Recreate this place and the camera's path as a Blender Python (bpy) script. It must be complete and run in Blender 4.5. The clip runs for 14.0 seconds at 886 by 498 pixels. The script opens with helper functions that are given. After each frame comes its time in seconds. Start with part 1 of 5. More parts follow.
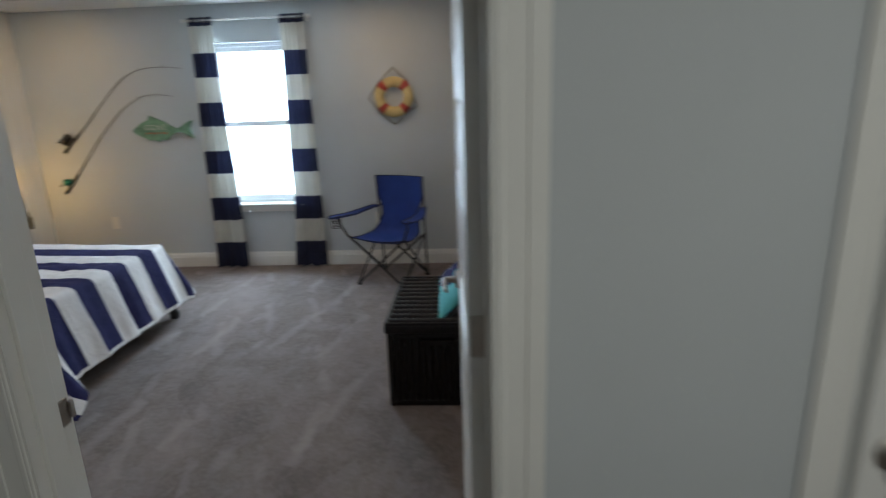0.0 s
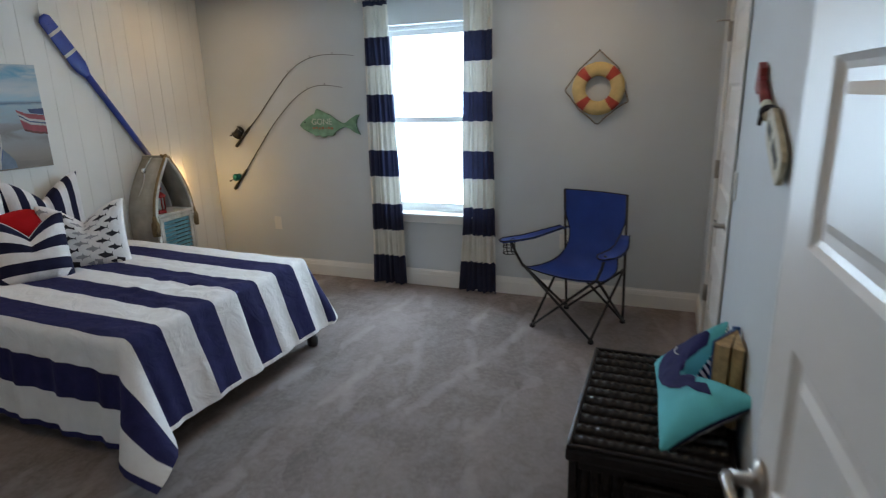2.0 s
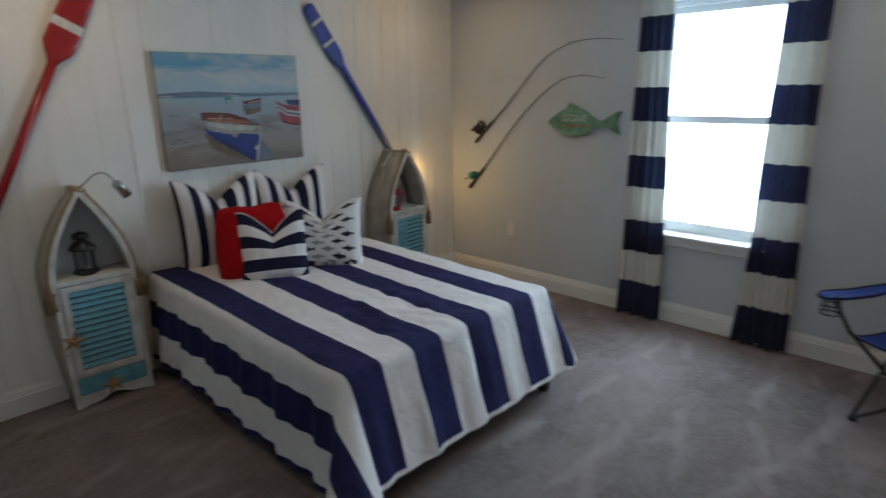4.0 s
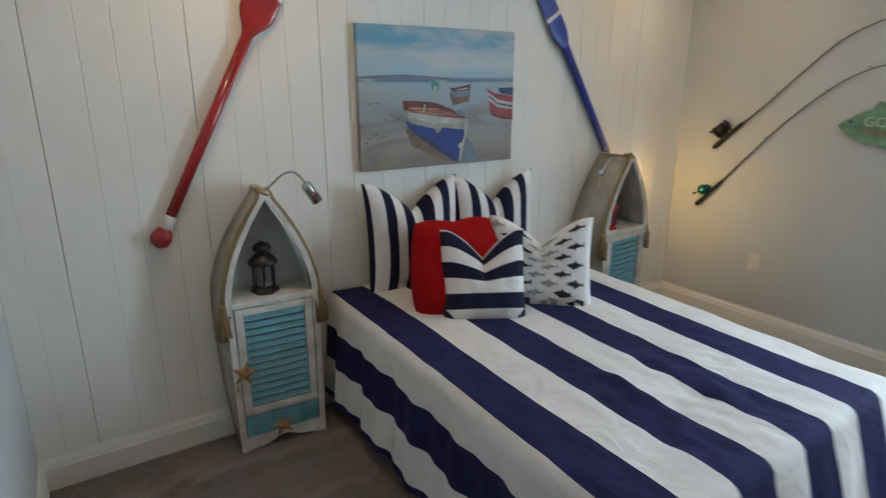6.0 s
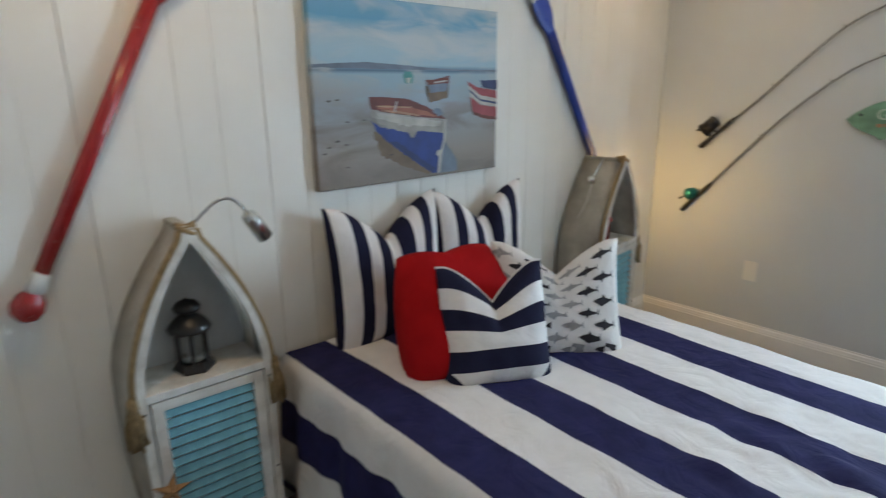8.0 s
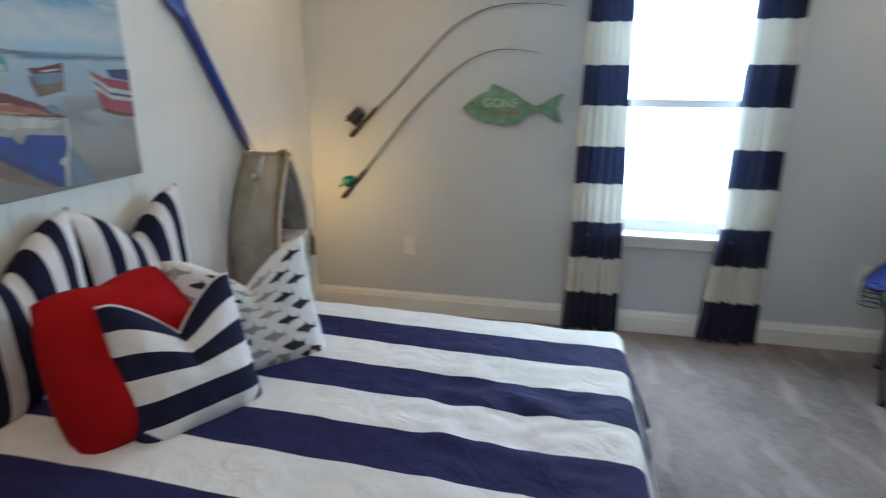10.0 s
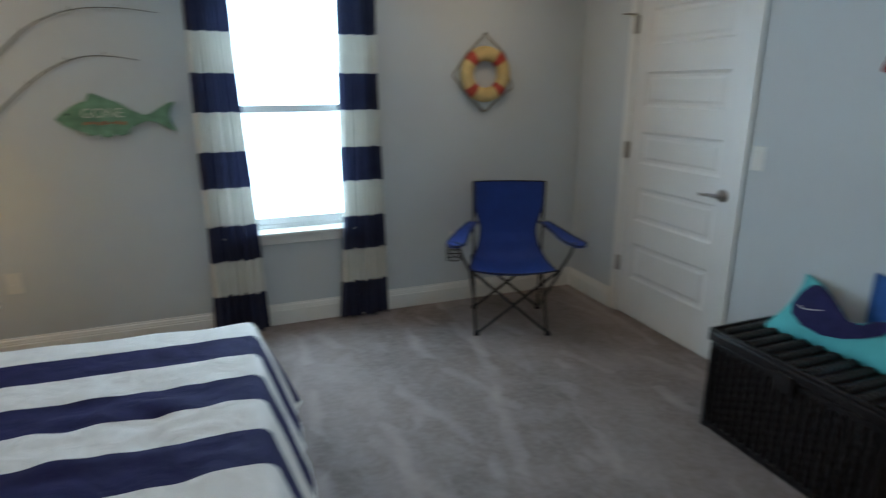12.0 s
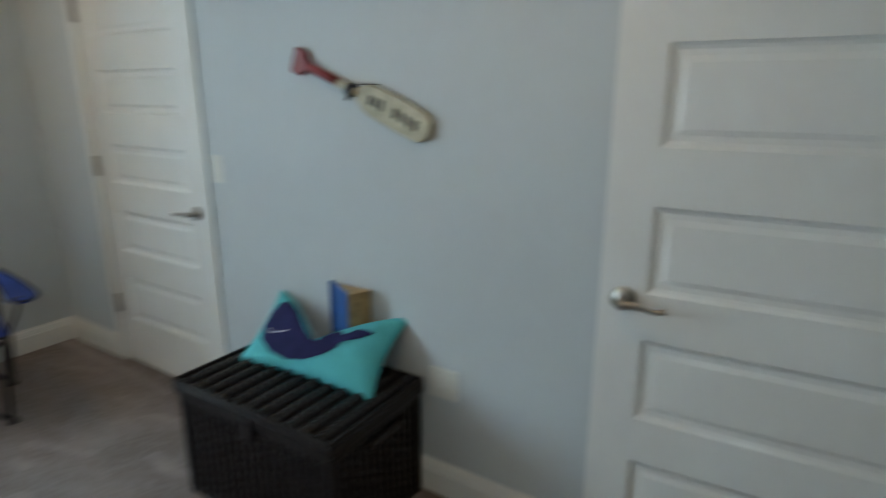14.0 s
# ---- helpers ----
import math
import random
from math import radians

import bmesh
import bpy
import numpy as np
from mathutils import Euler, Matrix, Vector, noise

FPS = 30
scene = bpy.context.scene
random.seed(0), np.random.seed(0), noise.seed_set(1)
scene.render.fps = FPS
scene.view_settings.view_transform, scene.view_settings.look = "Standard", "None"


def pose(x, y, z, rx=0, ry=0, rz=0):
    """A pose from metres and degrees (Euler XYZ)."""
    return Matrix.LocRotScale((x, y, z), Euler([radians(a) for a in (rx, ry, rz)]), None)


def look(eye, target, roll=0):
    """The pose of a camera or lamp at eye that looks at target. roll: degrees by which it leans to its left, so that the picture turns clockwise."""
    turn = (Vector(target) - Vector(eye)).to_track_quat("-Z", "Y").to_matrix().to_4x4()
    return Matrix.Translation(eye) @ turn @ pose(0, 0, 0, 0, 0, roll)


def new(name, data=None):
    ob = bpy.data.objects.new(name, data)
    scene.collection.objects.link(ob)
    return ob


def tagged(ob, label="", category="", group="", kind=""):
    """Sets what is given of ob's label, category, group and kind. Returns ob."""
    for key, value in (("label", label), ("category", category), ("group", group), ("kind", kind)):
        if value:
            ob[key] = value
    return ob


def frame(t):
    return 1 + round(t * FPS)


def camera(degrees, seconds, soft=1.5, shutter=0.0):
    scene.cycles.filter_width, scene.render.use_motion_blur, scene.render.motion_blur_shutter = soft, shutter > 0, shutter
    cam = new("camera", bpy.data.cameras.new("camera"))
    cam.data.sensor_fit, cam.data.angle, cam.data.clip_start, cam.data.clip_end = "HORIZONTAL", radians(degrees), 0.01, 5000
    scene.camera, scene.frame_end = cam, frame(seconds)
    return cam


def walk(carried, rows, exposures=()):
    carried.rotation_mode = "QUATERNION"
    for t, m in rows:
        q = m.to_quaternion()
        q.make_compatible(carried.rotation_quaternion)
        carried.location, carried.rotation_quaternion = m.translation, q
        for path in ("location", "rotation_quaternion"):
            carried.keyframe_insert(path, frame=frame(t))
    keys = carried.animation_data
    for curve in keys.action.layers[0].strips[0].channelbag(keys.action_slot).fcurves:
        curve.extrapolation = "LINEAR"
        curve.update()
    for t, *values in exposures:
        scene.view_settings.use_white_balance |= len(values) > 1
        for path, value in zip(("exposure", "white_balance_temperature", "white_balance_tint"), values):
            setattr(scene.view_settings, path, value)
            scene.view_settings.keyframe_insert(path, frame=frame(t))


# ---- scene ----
cam = camera(75.7, 14.0, soft=1.2, shutter=0.8)
PATH = [
    (0, (0.707, -0.074, 1.556), (0.583, 1.849, 1.022), -1.93),
    (0.5, (0.649, 0.255, 1.501), (0.277, 2.153, 0.989), -1.71),
    (1, (0.598, 0.544, 1.479), (0.110, 2.416, 0.972), -1.67),
    (1.5, (0.527, 0.746, 1.504), (-0.074, 2.581, 0.984), -1.70),
    (2, (0.466, 0.958, 1.501), (-0.248, 2.753, 0.982), -1.53),
    (2.5, (0.399, 1.168, 1.508), (-0.380, 2.932, 0.981), -1.58),
    (3, (0.277, 1.354, 1.529), (-0.659, 3.037, 0.989), -1.64),
    (3.5, (0.135, 1.431, 1.548), (-1.026, 2.966, 1.005), -1.50),
    (4, (-0.058, 1.431, 1.534), (-1.385, 2.827, 0.995), -1.12),
    (4.2, (-0.125, 1.449, 1.530), (-1.496, 2.801, 0.990), -0.99),
    (6.5, (-1.204, 1.594, 1.498), (-2.820, 2.632, 0.937), 0.03),
    (7, (-1.376, 1.628, 1.464), (-2.989, 2.674, 0.912), -0.15),
    (9.5, (-1.803, 1.774, 1.472), (-2.486, 3.561, 0.887), 0.05),
    (10, (-1.795, 1.744, 1.472), (-2.207, 3.612, 0.888), 0.08),
    (10.5, (-1.791, 1.674, 1.494), (-1.874, 3.583, 0.903), 0.11),
    (11, (-1.765, 1.650, 1.501), (-1.564, 3.551, 0.911), -0.03),
    (11.5, (-1.727, 1.610, 1.474), (-1.286, 3.476, 0.905), -0.10),
    (12, (-1.599, 1.551, 1.448), (-0.926, 3.353, 0.899), -0.29),
    (12.5, (-1.439, 1.513, 1.462), (-0.521, 3.202, 0.906), -0.33),
    (13, (-1.239, 1.480, 1.456), (-0.097, 3.025, 0.902), -0.37),
    (13.5, (-1.026, 1.503, 1.432), (0.364, 2.835, 0.890), -0.28),
    (14, (-0.780, 1.489, 1.426), (0.851, 2.517, 0.895), 0.09),
]
walk(cam, [(t, look(eye, target, roll)) for t, eye, target, roll in PATH],
     [(0, 0, 6970, 15.5), (1.5, 0.08, 7100, 16), (2, 0, 6970, 15.5), (3, -0.36, 6920, 15.5), (4, -0.36, 6900, 14.5), (6.5, 0.3, 7120, 13.5), (9.5, 0.4, 6720, 13.5), (10.5, 0.24, 6720, 13.5), (11, 0.1, 6870, 12.5), (12, -0.2, 6720, 9.5), (12.5, -0.08, 6720, 7.5), (13.5, 0.2, 6800, 7.5), (14, 0.2, 6950, 6.5)])

# ---------- world and lights ----------
world = bpy.data.worlds.new("sky")
scene.world = world
world.use_nodes = True
sky = world.node_tree.nodes.new("ShaderNodeTexSky")
sky.sky_type, sky.sun_disc = "NISHITA", False
sky.sun_elevation, sky.sun_rotation = radians(50), radians(200)
world.node_tree.links.new(sky.outputs["Color"], world.node_tree.nodes["Background"].inputs["Color"])
world.node_tree.nodes["Background"].inputs["Strength"].default_value = 0.1

# the room, in metres
WEST, EAST, NORTH, DOOR_WALL, SOUTH, JOG = -3.37, 0.732, 5.06, 0.985, 1.31, -2.3
CEILING = 2.335
WIN_X0, WIN_X1, WIN_Z0, WIN_Z1 = -1.65, -0.83, 0.60, 2.02


def lamp(name, kind, m, watts, colour, size=0.1, size_y=0.0, spot=0.0):
    data = bpy.data.lights.new(name, kind)
    data.energy, data.color = watts, colour
    if kind == "AREA":
        data.size = size
        data.shape = "RECTANGLE" if size_y else "DISK"
        if size_y:
            data.size_y = size_y
    else:
        data.shadow_soft_size = size
    if kind == "SPOT":
        data.spot_size, data.spot_blend = radians(spot), 0.6
    ob = new(name, data)
    ob.matrix_world = m
    return ob


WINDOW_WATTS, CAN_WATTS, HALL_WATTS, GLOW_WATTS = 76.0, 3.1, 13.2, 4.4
lamp("window_daylight", "AREA", look(((WIN_X0 + WIN_X1) / 2, NORTH + 0.16, (WIN_Z0 + WIN_Z1) / 2), ((WIN_X0 + WIN_X1) / 2, 0, (WIN_Z0 + WIN_Z1) / 2)),
     WINDOW_WATTS, (0.53, 0.77, 1.0), WIN_X1 - WIN_X0 + 0.1, WIN_Z1 - WIN_Z0 + 0.16)
# first can is known; the other three are unseen and added as fill
CANS_AND_FILL = [(-2.80, 4.42), (-0.15, 4.42), (-2.80, 2.15), (-0.15, 2.15)]
for cx, cy in CANS_AND_FILL:
    lamp("can_and_fill_bulb", "AREA", look((cx, cy, CEILING - 0.006), (cx, cy, 0)), CAN_WATTS, (1.0, 0.73, 0.43), 0.11)
# unseen lamp without a fixture, added to brighten the hall
lamp("hall_fill", "AREA", look((1.25, -0.5, CEILING - 0.006), (1.25, -0.5, 0)), HALL_WATTS, (0.91, 1.0, 0.98), 0.11)
lamp("glow_bulb", "POINT", pose(-3.30, 4.497, 0.915), GLOW_WATTS, (1.0, 0.66, 0.26), 0.022)


# ---------- materials ----------
def material(name, colour, rough=0.6, metal=0.0, vary=0.10, scale=6.0, fine=180.0, bump=0.08, depth=0.002, sheen=0.0, coat=0.0, second=None):
    """A plain surface with blotches at one scale and grain at another."""
    m = bpy.data.materials.new(name)
    m.use_nodes = True
    nodes, links = m.node_tree.nodes, m.node_tree.links
    p = nodes["Principled BSDF"]
    p.inputs["Roughness"].default_value, p.inputs["Metallic"].default_value = rough, metal
    p.inputs["Sheen Weight"].default_value, p.inputs["Coat Weight"].default_value = sheen, coat
    co = nodes.new("ShaderNodeTexCoord")
    big, small = nodes.new("ShaderNodeTexNoise"), nodes.new("ShaderNodeTexNoise")
    big.inputs["Scale"].default_value, big.inputs["Detail"].default_value = scale, 4
    small.inputs["Scale"].default_value, small.inputs["Detail"].default_value = fine, 3
    for n in (big, small):
        links.new(co.outputs["Object"], n.inputs["Vector"])
    mix = nodes.new("ShaderNodeMix")
    mix.data_type = "RGBA"
    dark = second or tuple(c * (1 - vary) for c in colour)
    light = tuple(min(1.0, c * (1 + vary)) for c in colour)
    mix.inputs["A"].default_value, mix.inputs["B"].default_value = (*dark, 1), (*light, 1)
    ramp = nodes.new("ShaderNodeMapRange")
    ramp.inputs["From Min"].default_value, ramp.inputs["From Max"].default_value = 0.3, 0.7
    links.new(big.outputs["Fac"], ramp.inputs["Value"])
    links.new(ramp.outputs["Result"], mix.inputs["Factor"])
    links.new(mix.outputs["Result"], p.inputs["Base Color"])
    rr = nodes.new("ShaderNodeMapRange")
    rr.inputs["To Min"].default_value, rr.inputs["To Max"].default_value = max(0.02, rough - 0.07), min(1, rough + 0.07)
    links.new(small.outputs["Fac"], rr.inputs["Value"])
    links.new(rr.outputs["Result"], p.inputs["Roughness"])
    b = nodes.new("ShaderNodeBump")
    b.inputs["Strength"].default_value, b.inputs["Distance"].default_value = min(1.0, bump * 4), depth
    links.new(small.outputs["Fac"], b.inputs["Height"])
    links.new(b.outputs["Normal"], p.inputs["Normal"])
    return m


def translucent(m, amount):
    nodes, links = m.node_tree.nodes, m.node_tree.links
    p, out = nodes["Principled BSDF"], nodes["Material Output"]
    t, mix = nodes.new("ShaderNodeBsdfTranslucent"), nodes.new("ShaderNodeMixShader")
    mix.inputs[0].default_value = amount
    links.new(p.inputs["Base Color"].links[0].from_socket, t.inputs["Color"])
    links.new(p.outputs["BSDF"], mix.inputs[1])
    links.new(t.outputs["BSDF"], mix.inputs[2])
    links.new(mix.outputs["Shader"], out.inputs["Surface"])
    return m


def carpet_material():
    m = material("carpet", (0.205, 0.168, 0.154), 0.95, vary=0.12, scale=3.0, fine=420, bump=0.25, depth=0.008)
    nodes, links = m.node_tree.nodes, m.node_tree.links
    p = nodes["Principled BSDF"]
    prev = p.inputs["Base Color"].links[0].from_socket
    co = nodes.new("ShaderNodeTexCoord")
    # pile brushed this way and that: wedge-shaped vacuum strokes with straight edges, blotches and fine tufts
    warp, off = nodes.new("ShaderNodeTexNoise"), nodes.new("ShaderNodeMixRGB")
    warp.inputs["Scale"].default_value, warp.inputs["Detail"].default_value = 7.0, 4.0
    off.blend_type = "LINEAR_LIGHT"
    off.inputs["Fac"].default_value = 0.04
    links.new(co.outputs["Object"], warp.inputs["Vector"])
    links.new(co.outputs["Object"], off.inputs["Color1"])
    links.new(warp.outputs["Color"], off.inputs["Color2"])
    for kind, turn, sx, sy, lo, hi, amount in (("stroke", 10, 4.0, 0.85, 0.40, 0.95, 0.20), ("stroke", -24, 3.6, 0.9, 0.50, 0.95, 0.18), ("stroke", 40, 4.8, 1.7, 0.55, 1.0, 0.14), ("line", 3, 0.95, 0.95, 0.84, 1.0, 0.38), ("line", 15, 0.8, 0.8, 0.86, 1.0, 0.34), ("line", -19, 1.0, 1.0, 0.86, 1.0, 0.32),
                                               ("blotch", 0, 7.0, 6.5, 0.42, 0.66, 0.24), ("blotch", 0, 48.0, 44.0, 0.36, 0.70, 0.24)):
        mp, r, mx = nodes.new("ShaderNodeMapping"), nodes.new("ShaderNodeMapRange"), nodes.new("ShaderNodeMix")
        mp.inputs["Rotation"].default_value = (0, 0, radians(turn))
        mp.inputs["Location"].default_value = (turn * 0.13, 1.7, 0.5)
        mp.inputs["Scale"].default_value = (sx, sy, 0.01)
        links.new(off.outputs["Color"], mp.inputs["Vector"])
        if kind == "line":
            # the tracks left by the vacuum's edge, broken here and there
            n, gap, cut, both = nodes.new("ShaderNodeTexWave"), nodes.new("ShaderNodeTexNoise"), nodes.new("ShaderNodeMapRange"), nodes.new("ShaderNodeMath")
            n.inputs["Scale"].default_value, n.inputs["Distortion"].default_value, n.inputs["Detail"].default_value, n.inputs["Detail Scale"].default_value = 1.0, 1.5, 2.0, 0.8
            gap.inputs["Scale"].default_value, gap.inputs["Detail"].default_value = 1.7, 2.0
            cut.inputs["From Min"].default_value, cut.inputs["From Max"].default_value = 0.42, 0.56
            both.operation = "MULTIPLY"
            links.new(mp.outputs["Vector"], gap.inputs["Vector"])
            links.new(gap.outputs["Fac"], cut.inputs["Value"])
            links.new(n.outputs["Fac"], both.inputs[0])
            links.new(cut.outputs["Result"], both.inputs[1])
            links.new(both.outputs["Value"], r.inputs["Value"])
        elif kind == "blotch":
            n = nodes.new("ShaderNodeTexNoise")
            n.inputs["Scale"].default_value, n.inputs["Detail"].default_value = 1.0, 3.0
            links.new(n.outputs["Fac"], r.inputs["Value"])
        else:
            n = nodes.new("ShaderNodeTexVoronoi")
            n.inputs["Scale"].default_value = 1.0
            links.new(n.outputs["Color"], r.inputs["Value"])
        r.inputs["From Min"].default_value, r.inputs["From Max"].default_value, r.inputs["To Max"].default_value = lo, hi, amount
        mx.data_type = "RGBA"
        mx.inputs["B"].default_value = (0.50, 0.418, 0.400, 1)
        links.new(mp.outputs["Vector"], n.inputs["Vector"])
        links.new(r.outputs["Result"], mx.inputs["Factor"])
        links.new(prev, mx.inputs["A"])
        prev = mx.outputs["Result"]
    links.new(prev, p.inputs["Base Color"])
    return m


def glass_material():
    m = bpy.data.materials.new("window_glass")
    m.use_nodes = True
    p = m.node_tree.nodes["Principled BSDF"]
    p.inputs["Transmission Weight"].default_value, p.inputs["Roughness"].default_value, p.inputs["IOR"].default_value = 1.0, 0.0, 1.45
    p.inputs["Base Color"].default_value = (0.95, 0.98, 0.98, 1)
    return m


def glow_material(name, colour, strength):
    m = bpy.data.materials.new(name)
    m.use_nodes = True
    p = m.node_tree.nodes["Principled BSDF"]
    p.inputs["Base Color"].default_value = (*colour, 1)
    p.inputs["Emission Color"].default_value = (*colour, 1)
    p.inputs["Emission Strength"].default_value = strength
    return m


WALL = material("wall_paint", (0.535, 0.565, 0.573), 0.75, vary=0.03, scale=1.5, fine=260, bump=0.06, depth=0.001)
PANEL = material("white_panel_paint", (0.78, 0.765, 0.705), 0.55, vary=0.04, scale=2.5, fine=90, bump=0.05, depth=0.001)
GROOVE = material("groove_paint", (0.50, 0.47, 0.41), 0.9)
CEIL = material("ceiling_paint", (0.72, 0.72, 0.70), 0.9, vary=0.03, scale=3, fine=70, bump=0.15, depth=0.002)
TRIM = material("trim_paint", (0.76, 0.75, 0.71), 0.38, vary=0.03, scale=3, fine=120, bump=0.03, depth=0.0006)
DOOR = material("door_paint", (0.76, 0.75, 0.72), 0.33, vary=0.03, scale=3, fine=140, bump=0.04, depth=0.0006)
VINYL = material("window_vinyl", (0.80, 0.82, 0.82), 0.35, vary=0.02)
CARPET = carpet_material()
GLASS = glass_material()
NICKEL = material("satin_nickel", (0.38, 0.345, 0.31), 0.34, 1.0, vary=0.06, scale=30)
CHROME = material("brushed_chrome", (0.62, 0.62, 0.60), 0.22, 1.0, vary=0.06, scale=60)
PLASTIC = material("switch_plastic", (0.680, 0.671, 0.622), 0.4, vary=0.02)
NAVY = material("navy_cotton", (0.024, 0.025, 0.088), 0.85, vary=0.14, scale=14, fine=900, bump=0.10, depth=0.0008)
WHITE = material("white_cotton", (0.76, 0.74, 0.72), 0.85, vary=0.04, scale=14, fine=900, bump=0.10, depth=0.0008)
NAVY_SHEER = translucent(material("navy_curtain", (0.022, 0.027, 0.062), 0.85, vary=0.12, scale=9, fine=700, bump=0.1, depth=0.0008), 0.12)
WHITE_SHEER = translucent(material("white_curtain", (0.68, 0.665, 0.60), 0.85, vary=0.05, scale=9, fine=700, bump=0.1, depth=0.0008), 0.05)
RED_CLOTH = material("red_cotton", (0.37, 0.006, 0.008), 0.85, vary=0.12, scale=12, fine=800, bump=0.1, depth=0.0008)
INK = material("dark_navy_cloth", (0.016, 0.018, 0.045), 0.85, vary=0.12, scale=20, fine=900, bump=0.1, depth=0.0008)
GREY_INK = material("grey_print", (0.33, 0.33, 0.34), 0.85, vary=0.1, scale=30)
BLACK_INK = material("black_print", (0.022, 0.022, 0.030), 0.85, vary=0.1, scale=30)
SHEET = material("bed_sheet", (0.70, 0.69, 0.67), 0.85, vary=0.05)
BEDBASE = material("dark_box_spring", (0.05, 0.05, 0.06), 0.9)
GREIGE = material("weathered_grey_wood", (0.40, 0.37, 0.31), 0.75, vary=0.22, scale=9, fine=120, bump=0.15)
WORN_WHITE = material("worn_white_wood", (0.66, 0.65, 0.61), 0.6, vary=0.14, scale=14, fine=150, bump=0.12, second=(0.50, 0.47, 0.42))
SHELF_IN = material("shelf_inside_paint", (0.52, 0.54, 0.55), 0.65, vary=0.1, scale=10)
TURQ = material("worn_turquoise_paint", (0.14, 0.37, 0.44), 0.36, vary=0.2, scale=16, fine=150, bump=0.12, second=(0.08, 0.27, 0.34))
ROPE = material("jute_rope", (0.288, 0.204, 0.105), 0.9, vary=0.25, scale=60, fine=300, bump=0.3, depth=0.003)
STARFISH = material("dried_starfish", (0.38, 0.215, 0.095), 0.9, vary=0.25, scale=50, fine=260, bump=0.3, depth=0.003)
BLACK_METAL = material("black_enamel", (0.016, 0.015, 0.015), 0.38, vary=0.2, scale=30)
RED_METAL = material("red_enamel", (0.33, 0.014, 0.014), 0.35, vary=0.15, scale=30)
BLUE_PAINT = material("blue_gloss_paint", (0.016, 0.045, 0.30), 0.30, vary=0.18, scale=12, fine=70, bump=0.06)
RED_PAINT = material("red_gloss_paint", (0.33, 0.012, 0.012), 0.25, vary=0.22, scale=9, fine=60, bump=0.08, coat=0.3)
WHITE_BAND = material("white_band_paint", (0.62, 0.62, 0.58), 0.5, vary=0.12, scale=25)
CHAIR_CLOTH = material("blue_polyester", (0.007, 0.040, 0.241), 0.66, vary=0.12, scale=9, fine=900, bump=0.12, depth=0.0008)
CHAIR_TRIM = material("chair_black_binding", (0.012, 0.012, 0.016), 0.8)
CHAIR_TUBE = material("dark_steel_tube", (0.035, 0.034, 0.034), 0.42, 0.5, vary=0.15)
RATTAN = material("dark_brown_resin", (0.009, 0.0075, 0.0085), 0.32, vary=0.35, scale=26, fine=140, bump=0.1, depth=0.002)
weave_n, weave_l = RATTAN.node_tree.nodes, RATTAN.node_tree.links
weave_c, weave_b = weave_n.new("ShaderNodeTexCoord"), weave_n.new("ShaderNodeBump")
weave_b.inputs["Strength"].default_value, weave_b.inputs["Distance"].default_value = 0.12, 0.002
waves = []
for axis in ("X", "Y", "Z"):
    wv = weave_n.new("ShaderNodeTexWave")
    wv.bands_direction = axis
    wv.inputs["Scale"].default_value, wv.inputs["Distortion"].default_value, wv.inputs["Detail"].default_value = 22.0, 1.2, 1.0
    weave_l.new(weave_c.outputs["Object"], wv.inputs["Vector"])
    waves.append(wv)
sum_1, sum_2 = weave_n.new("ShaderNodeMath"), weave_n.new("ShaderNodeMath")
weave_l.new(waves[0].outputs["Fac"], sum_1.inputs[0])
weave_l.new(waves[1].outputs["Fac"], sum_1.inputs[1])
weave_l.new(sum_1.outputs[0], sum_2.inputs[0])
weave_l.new(waves[2].outputs["Fac"], sum_2.inputs[1])
weave_l.new(sum_2.outputs[0], weave_b.inputs["Height"])
weave_n["Principled BSDF"].inputs["Specular IOR Level"].default_value = 0.34
weave_l.new(weave_b.outputs["Normal"], weave_n["Principled BSDF"].inputs["Normal"])
TEAL_CLOTH = material("turquoise_cotton", (0.08, 0.45, 0.48), 0.85, vary=0.10, scale=10, fine=800, bump=0.1, depth=0.0008)
TAN = material("tan_wicker", (0.42, 0.29, 0.14), 0.7, vary=0.25, scale=40, fine=160, bump=0.35, depth=0.003)
BOOK_BLUE = material("blue_book_cover", (0.02, 0.10, 0.32), 0.45, vary=0.2, scale=20)
PAPER = material("book_pages", (0.62, 0.52, 0.36), 0.8, vary=0.1, scale=60)
FISH_GREEN = material("green_washed_wood", (0.16, 0.30, 0.20), 0.75, vary=0.3, scale=14, fine=110, bump=0.15, second=(0.10, 0.21, 0.14))
FISH_PALE = material("pale_lettering", (0.50, 0.55, 0.46), 0.7, vary=0.15, scale=40)
FISH_RUST = material("rust_lettering", (0.34, 0.16, 0.09), 0.7, vary=0.2, scale=40)
RING_CREAM = material("cream_ring_canvas", (0.60, 0.44, 0.19), 0.7, vary=0.14, scale=16, fine=200, bump=0.12)
RING_RED = material("red_ring_band", (0.42, 0.05, 0.028), 0.65, vary=0.16, scale=20, fine=200, bump=0.1)
RING_ROPE = material("dark_rope", (0.20, 0.16, 0.12), 0.9, vary=0.3, scale=80, fine=300, bump=0.3)
ROD_BLACK = material("rod_graphite", (0.035, 0.032, 0.03), 0.35, vary=0.2, scale=30)
REEL_TEAL = material("teal_anodised", (0.02, 0.22, 0.20), 0.28, 0.7, vary=0.1)
PADDLE_CREAM = material("cream_paddle_paint", (0.50, 0.46, 0.34), 0.65, vary=0.14, scale=22, second=(0.38, 0.34, 0.24))
PADDLE_RED = material("dark_red_paddle_paint", (0.22, 0.025, 0.025), 0.55, vary=0.2, scale=22)
LETTER = material("charcoal_lettering", (0.09, 0.09, 0.08), 0.7, vary=0.15, scale=50)
